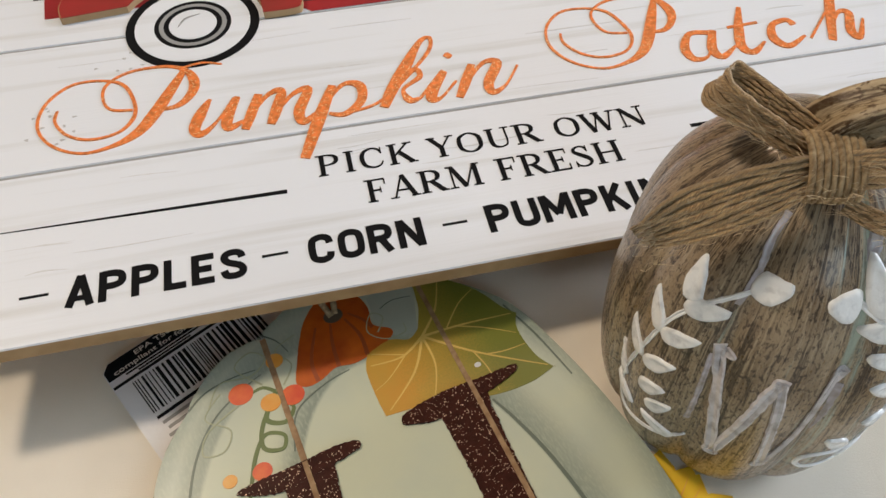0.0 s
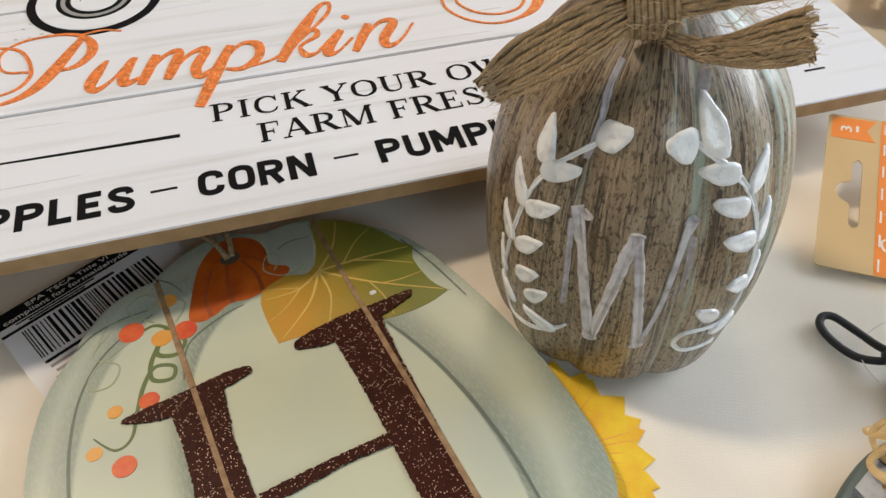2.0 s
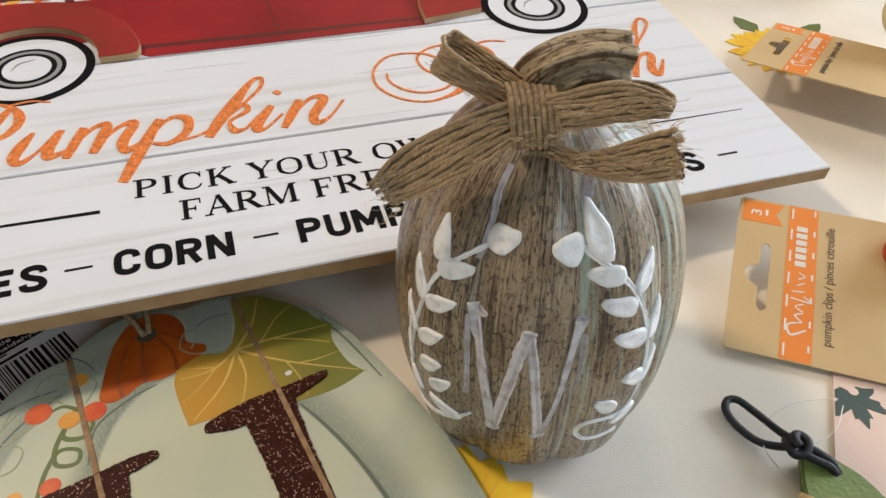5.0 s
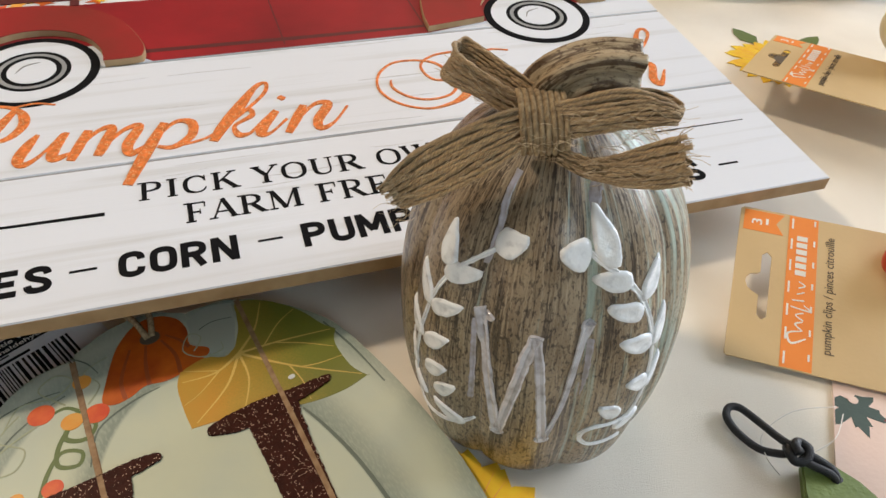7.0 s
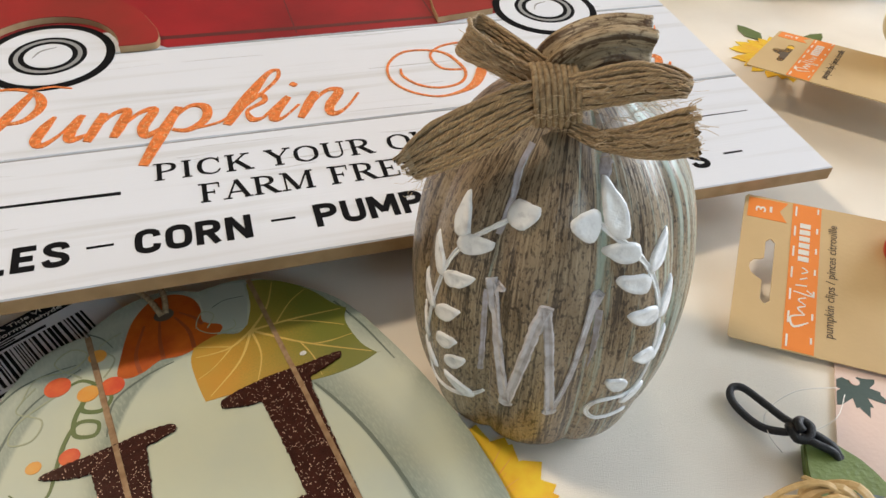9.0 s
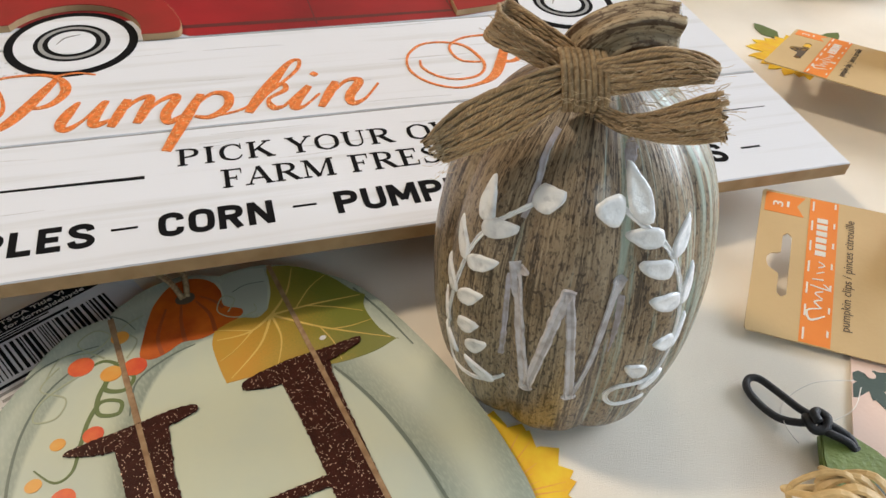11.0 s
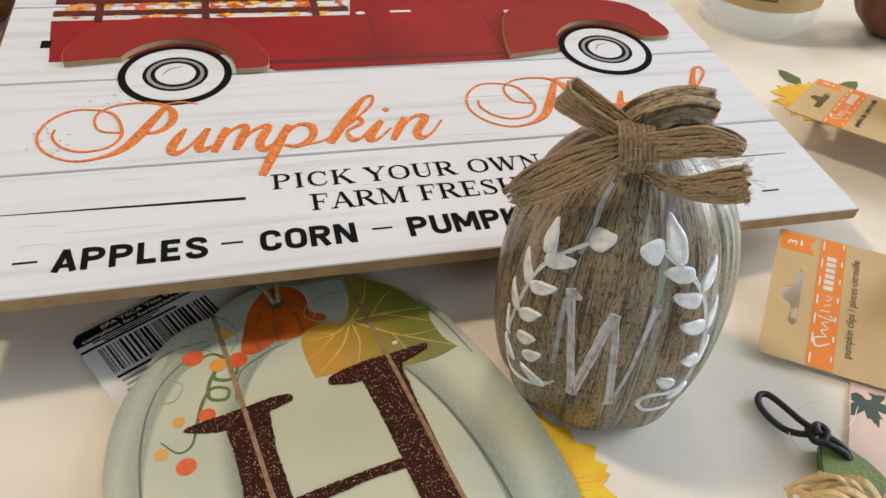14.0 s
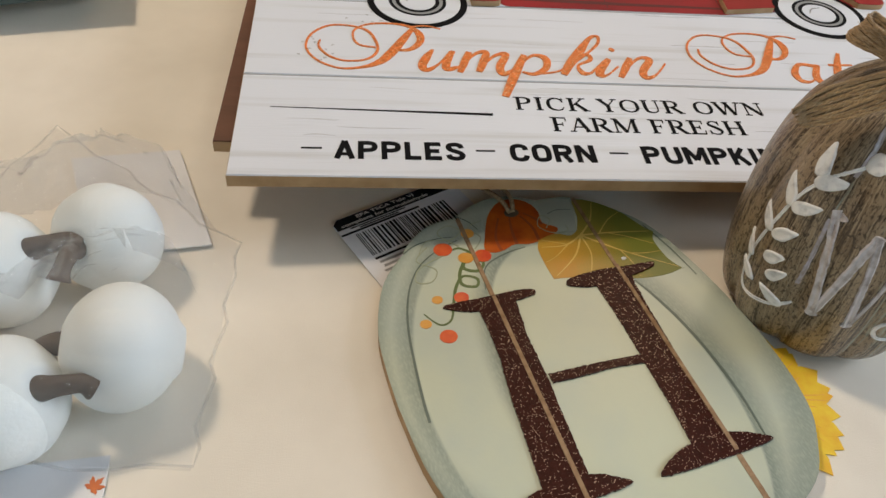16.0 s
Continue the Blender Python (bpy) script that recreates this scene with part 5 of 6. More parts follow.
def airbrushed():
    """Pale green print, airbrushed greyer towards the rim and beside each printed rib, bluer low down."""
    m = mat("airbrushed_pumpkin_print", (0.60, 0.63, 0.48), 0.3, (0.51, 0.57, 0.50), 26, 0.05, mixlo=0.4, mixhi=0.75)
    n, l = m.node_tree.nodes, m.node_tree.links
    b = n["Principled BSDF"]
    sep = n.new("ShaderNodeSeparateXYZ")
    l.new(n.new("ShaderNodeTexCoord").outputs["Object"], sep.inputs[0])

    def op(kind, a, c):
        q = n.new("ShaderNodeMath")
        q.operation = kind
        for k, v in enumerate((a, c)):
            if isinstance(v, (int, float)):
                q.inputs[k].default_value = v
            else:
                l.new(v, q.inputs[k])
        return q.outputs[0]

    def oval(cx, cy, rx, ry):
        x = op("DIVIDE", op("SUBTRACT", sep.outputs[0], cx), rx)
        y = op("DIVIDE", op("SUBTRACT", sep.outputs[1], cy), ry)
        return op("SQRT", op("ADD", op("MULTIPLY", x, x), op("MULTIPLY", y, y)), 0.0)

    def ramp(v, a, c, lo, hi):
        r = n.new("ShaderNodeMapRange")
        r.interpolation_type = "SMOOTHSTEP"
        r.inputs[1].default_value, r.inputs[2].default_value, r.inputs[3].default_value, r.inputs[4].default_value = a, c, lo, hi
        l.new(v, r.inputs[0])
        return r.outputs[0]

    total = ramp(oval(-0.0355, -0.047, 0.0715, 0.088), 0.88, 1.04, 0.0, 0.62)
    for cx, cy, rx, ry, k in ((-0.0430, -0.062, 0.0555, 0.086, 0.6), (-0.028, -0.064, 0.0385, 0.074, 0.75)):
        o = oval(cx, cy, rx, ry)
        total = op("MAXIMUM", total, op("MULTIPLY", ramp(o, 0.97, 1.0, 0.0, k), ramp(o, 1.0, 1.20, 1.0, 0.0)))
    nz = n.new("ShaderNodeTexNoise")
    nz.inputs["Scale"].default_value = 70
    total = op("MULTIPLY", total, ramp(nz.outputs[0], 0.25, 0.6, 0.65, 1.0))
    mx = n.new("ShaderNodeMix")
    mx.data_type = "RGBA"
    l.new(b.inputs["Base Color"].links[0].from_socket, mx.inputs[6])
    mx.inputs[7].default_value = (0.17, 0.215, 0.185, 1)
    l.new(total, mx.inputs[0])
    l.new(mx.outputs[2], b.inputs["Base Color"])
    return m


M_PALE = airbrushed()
# ---- hanging pumpkin plaque with the letter H ----
plaque = empty("pumpkin_plaque", Matrix(((0.8343, -0.5513, 0, -0.0303), (0.5513, 0.8343, 0, 0.108), (0, 0, 1, 0.0004), (0, 0, 0, 1))), "pale green pumpkin-shaped wooden plaque with brown glitter letter", "plaque")
OUT = []
for run in ([(-0.1065, -0.0500), (-0.1054, -0.0320), (-0.1030, -0.0160), (-0.0960, 0.0024), (-0.0887, 0.0131), (-0.0805, 0.0205)], [(-0.0797, 0.0225), (-0.0714, 0.0304), (-0.0620, 0.0350), (-0.0525, 0.0352)], [(-0.0510, 0.0362), (-0.0427, 0.0405), (-0.0349, 0.0428), (-0.0241, 0.0426), (-0.0171, 0.0388), (-0.0125, 0.0352)],
            [(-0.0112, 0.0352), (-0.0038, 0.0350), (0.0040, 0.0328), (0.0100, 0.0286), (0.0167, 0.0220), (0.0250, 0.0116), (0.0300, 0.0007), (0.0327, -0.0140), (0.0346, -0.0290), (0.0356, -0.0440), (0.0358, -0.0630), (0.0335, -0.0850), (0.0300, -0.0990), (0.0243, -0.1085), (0.0120, -0.1220), (-0.0150, -0.1320), (-0.0450, -0.1330), (-0.0750, -0.1260), (-0.0960, -0.1070), (-0.1050, -0.0800), (-0.1065, -0.0505)]):
    OUT += [tuple(q) for q in spline(run, 5)]
LEAN = 0.08


def slat(x0, x1):
    """The outline between two slanting saw cuts."""
    return [(x + LEAN * y, y) for x, y in clip_x([(x - LEAN * y, y) for x, y in OUT], x0, x1)]


TOP = 0.0060
for x0, x1 in ((-0.2, -0.0543), (-0.0529, 0.0017), (0.0031, 0.2)):
    sl = slat(x0, x1)
    panel = part("panel", prism(sl, 0.0, TOP - 0.0004), M_MDF, plaque, "tan board slat")
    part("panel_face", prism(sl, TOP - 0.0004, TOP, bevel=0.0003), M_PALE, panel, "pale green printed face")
for x, y0, y1 in ((-0.0536, -0.1290, 0.0340), (0.0024, -0.1240, 0.0315)):
    part("joint_strip", prism([(x + LEAN * y + dx, y) for dx, y in ((-0.0010, y0), (0.0010, y0), (0.0010, y1), (-0.0010, y1))], 0.0030, TOP + 0.0001), M_CORD, plaque, "rough brown joint between slats")


def deco(name, bm, material, label=""):
    return part(name, bm, material, plaque, label)


def flat(pts, lift):
    return prism(pts, TOP - 0.0002, TOP + lift)


def line(pts, lift=0.00012, sc=1.0):
    return stroke(pts, TOP - 0.0002, TOP + lift, None, sc, 6)


# outlines of the printed ribs
for pts in ([(-0.0985, -0.0600, 1.0), (-0.0970, -0.0470, 1.0), (-0.0926, -0.0217, 0.9), (-0.0879, -0.0063, 0.8), (-0.0822, 0.0048, 0.7), (-0.0747, 0.0132, 0.6), (-0.0654, 0.0184, 0.5), (-0.0560, 0.0215, 0.3)],
            [(-0.0805, 0.0205, 0.7), (-0.0740, 0.0240, 0.6), (-0.0650, 0.0250, 0.5), (-0.0570, 0.0240, 0.3)],
            [(-0.0560, -0.0090, 0.5), (-0.0506, 0.0029, 0.6), (-0.0391, 0.0076, 0.6), (-0.0300, 0.0085, 0.3)],
            [(0.0045, -0.0240, 0.6), (0.0070, -0.0330, 1.0), (0.0097, -0.0480, 1.2), (0.0108, -0.0660, 1.2), (0.0100, -0.0860, 0.9), (0.0070, -0.1050, 0.5)],
            [(0.0262, 0.0050, 0.6), (0.0292, -0.0100, 0.7), (0.0310, -0.0290, 0.5)],
            [(-0.0510, 0.0362, 0.5), (-0.0470, 0.0310, 0.5), (-0.0450, 0.0250, 0.3)],
            [(-0.0112, 0.0250, 0.4), (-0.0060, 0.0262, 0.4), (0.0005, 0.0245, 0.3)]):
    deco("rib_line", line([(a / 1, b, w / 1000) for a, b, w in pts], 0.0001), M_LINE)
# orange pumpkin, blue-grey shape, leaf
op = deco("small_pumpkin_print", flat([tuple(q) for q in spline([(-0.0470, 0.0124), (-0.0440, 0.0195), (-0.0405, 0.0265), (-0.0360, 0.0335), (-0.0288, 0.0392), (-0.0215, 0.0392), (-0.0160, 0.0345), (-0.0145, 0.0276), (-0.0160, 0.0205), (-0.0115, 0.0160), (-0.0125, 0.0130), (-0.0200, 0.0105), (-0.0274, 0.0097), (-0.0335, 0.0114), (-0.0390, 0.0096), (-0.0440, 0.0094)], 4, True)], 0.00012), M_OPK, "orange printed pumpkin")
for pts in ([(-0.0405, 0.0096, 1.0), (-0.0395, 0.0180, 0.8), (-0.0335, 0.0290, 0.5)], [(-0.0325, 0.0112, 1.0), (-0.0310, 0.0200, 0.8), (-0.0285, 0.0280, 0.5)], [(-0.0225, 0.0105, 1.0), (-0.0215, 0.0190, 0.8), (-0.0235, 0.0275, 0.5)], [(-0.0165, 0.0195, 0.9), (-0.0180, 0.0240, 0.7), (-0.0215, 0.0290, 0.4)]):
    part("segment_line", line([(a, b, w * 1.5 / 1000) for a, b, w in pts], 0.00018), M_OPK2, op)
part("hanging_hole", flat(ellipse(-0.0263, 0.0305, 0.0034, 0.0028, 18), 0.0003), M_TXT, op)
deco("lobe_print", flat([(-0.0135, 0.0312), (-0.0080, 0.0338), (-0.0030, 0.0338), (0.0030, 0.0312), (0.0005, 0.0213), (-0.0042, 0.0100), (-0.0110, 0.0122), (-0.0150, 0.0190)], 0.00009), M_SAGE, "sage printed lobe")
LEAF = []
for q in spline([(0.0045, 0.0303), (0.0133, 0.0256), (0.0214, 0.0149), (0.0254, 0.0043), (0.0283, -0.0003), (0.0283, -0.0003), (0.0251, -0.0059), (0.0249, -0.0172), (0.0275, -0.0239), (0.0275, -0.0239), (0.0194, -0.0250), (0.0107, -0.0242), (0.0025, -0.0219), (-0.0084, -0.0165), (-0.0189, -0.0142), (-0.0270, -0.0125), (-0.0270, -0.0125), (-0.0268, -0.0055), (-0.0255, 0.0051), (-0.0226, 0.0106), (-0.0226, 0.0106), (-0.0140, 0.0120), (-0.0081, 0.0089), (-0.0037, 0.0110), (-0.0037, 0.0110), (0.0003, 0.0181), (0.0022, 0.0245)], 4, True):
    if not LEAF or math.hypot(q[0] - LEAF[-1][0], q[1] - LEAF[-1][1]) > 0.0006:
        LEAF.append((q[0], q[1]))
if math.hypot(LEAF[0][0] - LEAF[-1][0], LEAF[0][1] - LEAF[-1][1]) < 0.0006:
    LEAF.pop()
lf = deco("leaf_print", flat(LEAF, 0.00014), M_OLIVE, "olive and gold printed leaf")
for pts in ([(-0.0038, 0.0076, 1.0), (0.0100, 0.0050, 0.7), (0.0265, 0.0005, 0.3)], [(-0.0038, 0.0076, 1.0), (0.0050, 0.0150, 0.7), (0.0115, 0.0255, 0.3)], [(-0.0038, 0.0076, 1.0), (-0.0130, 0.0040, 0.7), (-0.0235, 0.0060, 0.3)], [(-0.0038, 0.0076, 1.0), (-0.0120, -0.0030, 0.7), (-0.0250, -0.0115, 0.3)], [(-0.0038, 0.0076, 1.0), (0.0090, -0.0070, 0.7), (0.0262, -0.0225, 0.3)], [(-0.0038, 0.0076, 0.9), (-0.0050, -0.0040, 0.6), (-0.0110, -0.0150, 0.3)],
            [(0.0080, 0.0055, 0.5), (0.0160, 0.0000, 0.4), (0.0240, -0.0070, 0.2)], [(0.0110, -0.0090, 0.5), (0.0170, -0.0110, 0.4), (0.0245, -0.0120, 0.2)], [(0.0050, 0.0065, 0.5), (0.0130, 0.0130, 0.4), (0.0200, 0.0160, 0.2)], [(-0.0120, 0.0042, 0.5), (-0.0190, 0.0085, 0.3), (-0.0215, 0.0100, 0.2)], [(-0.0120, 0.0040, 0.5), (-0.0200, -0.0010, 0.3), (-0.0260, -0.0030, 0.2)], [(0.0080, -0.0060, 0.5), (0.0090, -0.0140, 0.4), (0.0080, -0.0225, 0.2)]):
    part("vein", line([(a, b, w / 1000) for a, b, w in pts], 0.0002), M_YEL, lf)
# vine and berries
for pts in ([(-0.0538, 0.0131, 1.6), (-0.0598, 0.0055, 1.6), (-0.0548, 0.0016, 1.4), (-0.0508, 0.0055, 1.2), (-0.0558, 0.0095, 1.2), (-0.0618, 0.0036, 1.4), (-0.0638, -0.0034, 1.4), (-0.0588, -0.0063, 1.2), (-0.0568, -0.0024, 1.2), (-0.0618, 0.0006, 1.2), (-0.0668, -0.0043, 1.3), (-0.0708, -0.0119, 1.2), (-0.0748, -0.0196, 0.8), (-0.0798, -0.0206, 0.7), (-0.0838, -0.0137, 0.4)],
            [(-0.0538, 0.0131, 1.3), (-0.0578, 0.0167, 1.0), (-0.0658, 0.0149, 0.5)]):
    deco("vine_print", line([(a, b, w / 1000) for a, b, w in pts], 0.00016), M_VINE)
for pts in ([(-0.0568, 0.0176, 0.6), (-0.0628, 0.0275, 0.5), (-0.0568, 0.0312, 0.5), (-0.0528, 0.0266, 0.5), (-0.0588, 0.0225, 0.5), (-0.0688, 0.0247, 0.4), (-0.0748, 0.0176, 0.4)],
            [(-0.0638, 0.0149, 0.6), (-0.0768, 0.0104, 0.5), (-0.0808, 0.0036, 0.5), (-0.0748, 0.0016, 0.5), (-0.0708, 0.0075, 0.5), (-0.0768, 0.0149, 0.4), (-0.0698, 0.0213, 0.4)],
            [(-0.0158, 0.0167, 0.5), (-0.0118, 0.0213, 0.4), (-0.0148, 0.0247, 0.4), (-0.0188, 0.0188, 0.4), (-0.0148, 0.0131, 0.4), (-0.0078, 0.0122, 0.4), (-0.0068, 0.0158, 0.3)],
            [(-0.0508, 0.0140, 0.6), (-0.0458, 0.0200, 0.5), (-0.0488, 0.0275, 0.4), (-0.0408, 0.0302, 0.3)]):
    deco("tendril_print", line([(a, b, w / 1000) for a, b, w in pts], 0.00018), M_VINE2)
for x, y, r, material in ((-0.0640, 0.0178, 0.0040, M_DOTR), (-0.0495, 0.0092, 0.0038, M_DOTR), (-0.0668, -0.0101, 0.0030, M_DOTR), (-0.0788, -0.0270, 0.0034, M_DOTR), (-0.0503, 0.0240, 0.0029, M_DOTO), (-0.0566, 0.0102, 0.0033, M_DOTO), (-0.0763, -0.0083, 0.0022, M_DOTO), (-0.0848, -0.0186, 0.0023, M_DOTO)):
    deco("berry_print", flat(ellipse(x, y, r, r * 0.95, 22), 0.0002), material)
# the letter H
bm = bmesh.new()
H1, H0 = TOP + 0.0007, TOP - 0.0002
for pts in ([(-0.0630, -0.0170), (-0.0468, -0.0170), (-0.0480, -0.0230), (-0.0505, -0.0347), (-0.0517, -0.0483), (-0.0525, -0.0589), (-0.0540, -0.0680), (-0.0575, -0.0970), (-0.0740, -0.0970), (-0.0682, -0.0589), (-0.0649, -0.0427), (-0.0634, -0.0292)],
            [(-0.0124, -0.0190), (0.0050, -0.0190), (0.0030, -0.0264), (0.0009, -0.0408), (-0.0019, -0.0648), (-0.0043, -0.0863), (-0.0055, -0.0990), (-0.0190, -0.0990), (-0.0167, -0.0810), (-0.0157, -0.0681), (-0.0139, -0.0501), (-0.0129, -0.0351)],
            [tuple(q) for q in spline([(-0.0758, -0.0132), (-0.0712, -0.0124), (-0.0569, -0.0134), (-0.0447, -0.0138), (-0.0383, -0.0154), (-0.0384, -0.0176), (-0.0447, -0.0186), (-0.0629, -0.0192), (-0.0708, -0.0163)], 3, True)],
            [tuple(q) for q in spline([(-0.0236, -0.0176), (-0.0213, -0.0148), (-0.0078, -0.0142), (0.0049, -0.0158), (0.0161, -0.0168), (0.0160, -0.0192), (0.0077, -0.0208), (-0.0120, -0.0218), (-0.0189, -0.0202)], 3, True)],
            [(-0.0514, -0.0554), (-0.0400, -0.0560), (-0.0287, -0.0569), (-0.0130, -0.0586), (-0.0130, -0.0624), (-0.0262, -0.0603), (-0.0413, -0.0598), (-0.0514, -0.0592)],
            [tuple(q) for q in spline([(-0.0860, -0.0990), (-0.0760, -0.0950), (-0.0580, -0.0950), (-0.0480, -0.1000), (-0.0480, -0.1030), (-0.0860, -0.1025)], 3, True)],
            [tuple(q) for q in spline([(-0.0320, -0.1010), (-0.0210, -0.0970), (-0.0050, -0.0970), (0.0060, -0.1020), (0.0060, -0.1050), (-0.0320, -0.1045)], 3, True)]):
    rnd = random.Random(len(pts))
    dense = []
    for a, b in zip(pts, pts[1:] + pts[:1]):
        n = max(1, int(math.hypot(b[0] - a[0], b[1] - a[1]) / 0.0006))
        dense += [(a[0] + (b[0] - a[0]) * i / n + rnd.gauss(0, 0.00012), a[1] + (b[1] - a[1]) * i / n + rnd.gauss(0, 0.00012)) for i in range(n)]
    prism(dense, H0, H1, bm)
    H1 += 0.00003
deco("letter_h", bm, M_BRGL, "raised dark brown glitter letter H")
for x, y1 in ((-0.0536, 0.0338), (0.0024, 0.0312)):
    for name, y0, y2, lift in (("joint_over_letter", -0.104, -0.0138, 0.00095), ("joint_over_print", -0.0138, y1, 0.0004)):
        deco(name, prism([(x + LEAN * y + dx, y) for dx, y in ((-0.0008, y0), (0.0008, y0), (0.0008, y2), (-0.0008, y2))], TOP, TOP + lift), M_CORD)
deco("chipped_spot", flat(ellipse(0.0067, -0.0111, 0.0012, 0.0009, 10), 0.0003), M_PAPER)
bm = tube([(-0.0270, 0.0305, 0.0062), (-0.0285, 0.0380, 0.0085), (-0.0320, 0.0520, 0.0060), (-0.0330, 0.0650, 0.0030)], 0.0011, None, 6)
tube([(-0.0255, 0.0308, 0.0062), (-0.0235, 0.0390, 0.0085), (-0.0250, 0.0530, 0.0060), (-0.0310, 0.0655, 0.0030)], 0.0011, bm, 6)
part("hanging_twine", bm, M_TWINE, plaque, "loop of brown jute twine", True)

# ---- paper tag with a bar code, half under the sign ----
tag = empty("price_tag", pose(-0.1465, 0.0966, 0.0016, 1.0, 0, 46.5), "white paper price tag with black band and bar code", "tag")
part("paper", prism([(0.003, -0.062), (0.060, -0.062), (0.063, -0.059), (0.063, -0.003), (0.060, 0.0), (0.003, 0.0), (0.0, -0.003), (0.0, -0.059)], -0.0003, 0.0), M_PAPER, tag)
part("black_band", prism([(0.0003, -0.0072), (0.0627, -0.0072), (0.0627, -0.003), (0.060, -0.0003), (0.003, -0.0003), (0.0003, -0.003)], 0.0, 0.00012), M_BLACK, tag)
lettering("band_lettering", "EPA TSCA Title VI", 0.012, 0.042, -0.0032, 0.0019, 0.0, 0.0002, M_WTXT, tag, 0.01)
lettering("band_lettering", "compliant for formaldehyde", 0.003, 0.048, -0.0062, 0.0019, 0.0, 0.0002, M_WTXT, tag, 0.01)
part("white_strip", prism(rect(0.003, -0.0100, 0.050, -0.0074), 0.0, 0.0001), M_PAPER, tag)
for k in range(2):
    part("text_bar", prism(rect(0.006 + 0.004 * k, -0.0085 - 0.0012 * k, 0.034 - 0.004 * k, -0.0078 - 0.0012 * k), 0.0, 0.00018), M_BLACK, tag)
part("black_rule", prism(rect(0.0003, -0.0112, 0.0400, -0.0101), 0.0, 0.00015), M_BLACK, tag)
rnd = random.Random(2)
x = 0.006
while x < 0.053:
    w = rnd.choice((0.0004, 0.0004, 0.0008, 0.0012))
    part("code_bar", prism(rect(x, -0.0275, x + w, -0.0125), 0.0, 0.00012), M_BLACK, tag)
    x += w + rnd.choice((0.0004, 0.0006, 0.0010))
for k in range(9):
    part("text_bar", prism(rect(0.006 + 0.0006 * (k % 3), -0.0305 - 0.0027 * k, 0.050 - 0.003 * ((k * 2) % 3), -0.0293 - 0.0027 * k), 0.0, 0.00012), M_GREYP if k else M_BLACK, tag)


# ---- hang cards with clips ----
def plate_with_hole(outer, hole, z0, z1):
    bm = bmesh.new()
    edges = []
    for loop in (outer, hole):
        vs = [bm.verts.new((x, y, z1)) for x, y in loop]
        edges += [bm.edges.new((a, b)) for a, b in zip(vs, vs[1:] + vs[:1])]
    bmesh.ops.triangle_fill(bm, use_beauty=True, use_dissolve=False, edges=edges)
    top = list(bm.faces)
    ex = bmesh.ops.extrude_face_region(bm, geom=top)
    for v in [g for g in ex["geom"] if isinstance(g, bmesh.types.BMVert)]:
        v.co.z = z0
    bmesh.ops.recalc_face_normals(bm, faces=bm.faces)
    return bm


SLOT = [(0.0098, 0.0200), (0.0116, 0.0182), (0.0134, 0.0200), (0.0134, 0.0485), (0.0116, 0.0503), (0.0098, 0.0485), (0.0098, 0.0400), (0.0085, 0.0390), (0.0062, 0.0385), (0.0048, 0.0365), (0.0046, 0.0343), (0.0055, 0.0318), (0.0075, 0.0303), (0.0098, 0.0290)]
CARD = [(0.0008, 0.0), (0.110, 0.0), (0.110, 0.0718), (0.0012, 0.0718), (0.0, 0.0706), (0.0, 0.0010)]


def clip_card(m, label, group):
    card = empty("clip_card", m, label, "card", group)
    part("card", plate_with_hole(CARD, SLOT, -0.0005, 0.0), M_KRAFT, card)
    part("orange_band", prism(rect(0.0190, 0.0004, 0.0300, 0.0714), 0.0, 0.00012), M_ORANGE, card)
    for k in range(7):
        for x in (0.0200, 0.0284):
            part("dash_mark", prism(rect(x, 0.0018 + 0.0105 * k + (0.003 if x > 0.025 else 0), x + 0.0007, 0.0070 + 0.0105 * k + (0.0006 if x > 0.025 else 0)), 0.0, 0.00025), M_WTXT, card)
    part("flag", prism([(0.0015, 0.0600), (0.0170, 0.0600), (0.0140, 0.0652), (0.0170, 0.0706), (0.0015, 0.0706)], 0.0, 0.00012), M_ORANGE, card)
    t = lettering("count_lettering", "3", 0.0, 0.0028, 0.0, 0.0040, 0.0, 0.0001, M_WTXT, card, 0.01)
    t.matrix_local = pose(0.0085, 0.0635, 0.0001, 0, 0, 90)
    part("count_bar", prism(rect(0.0100, 0.0640, 0.0110, 0.0670), 0.0, 0.0002), M_WTXT, card)
    # maker's mark as plain shapes
    for pts in ([(0.0275, 0.0140, 0.5), (0.0225, 0.0110, 0.9), (0.0212, 0.0150, 0.7), (0.0260, 0.0170, 0.4)], [(0.0262, 0.0170, 0.4), (0.0235, 0.0195, 0.7), (0.0262, 0.0210, 0.4)], [(0.0262, 0.0215, 0.5), (0.0235, 0.0235, 0.5), (0.0262, 0.0250, 0.5)], [(0.0215, 0.0270, 0.5), (0.0285, 0.0262, 0.6), (0.0262, 0.0285, 0.4)], [(0.0220, 0.0300, 0.5), (0.0262, 0.0305, 0.6)], [(0.0235, 0.0330, 0.5), (0.0262, 0.0345, 0.5)], [(0.0240, 0.0360, 0.6), (0.0262, 0.0375, 0.5), (0.0240, 0.0390, 0.5)]):
        part("mark_stroke", stroke([(a, b, w / 1000) for a, b, w in pts], 0.0, 0.00025), M_WTXT, card)
    for k in range(6):
        part("mark_bar", prism(rect(0.0222, 0.0420 + 0.0034 * k, 0.0262, 0.0444 + 0.0034 * k), 0.0, 0.00025), M_WTXT, card)
    t = lettering("product_lettering", "pumpkin clips / pinces citrouille", 0.0, 0.0540, 0.0, 0.0033, 0.0, 0.0001, M_TXT, card)
    t.matrix_local = pose(0.0362, 0.0095, 0.0001, 0, 0, 90)
    return card


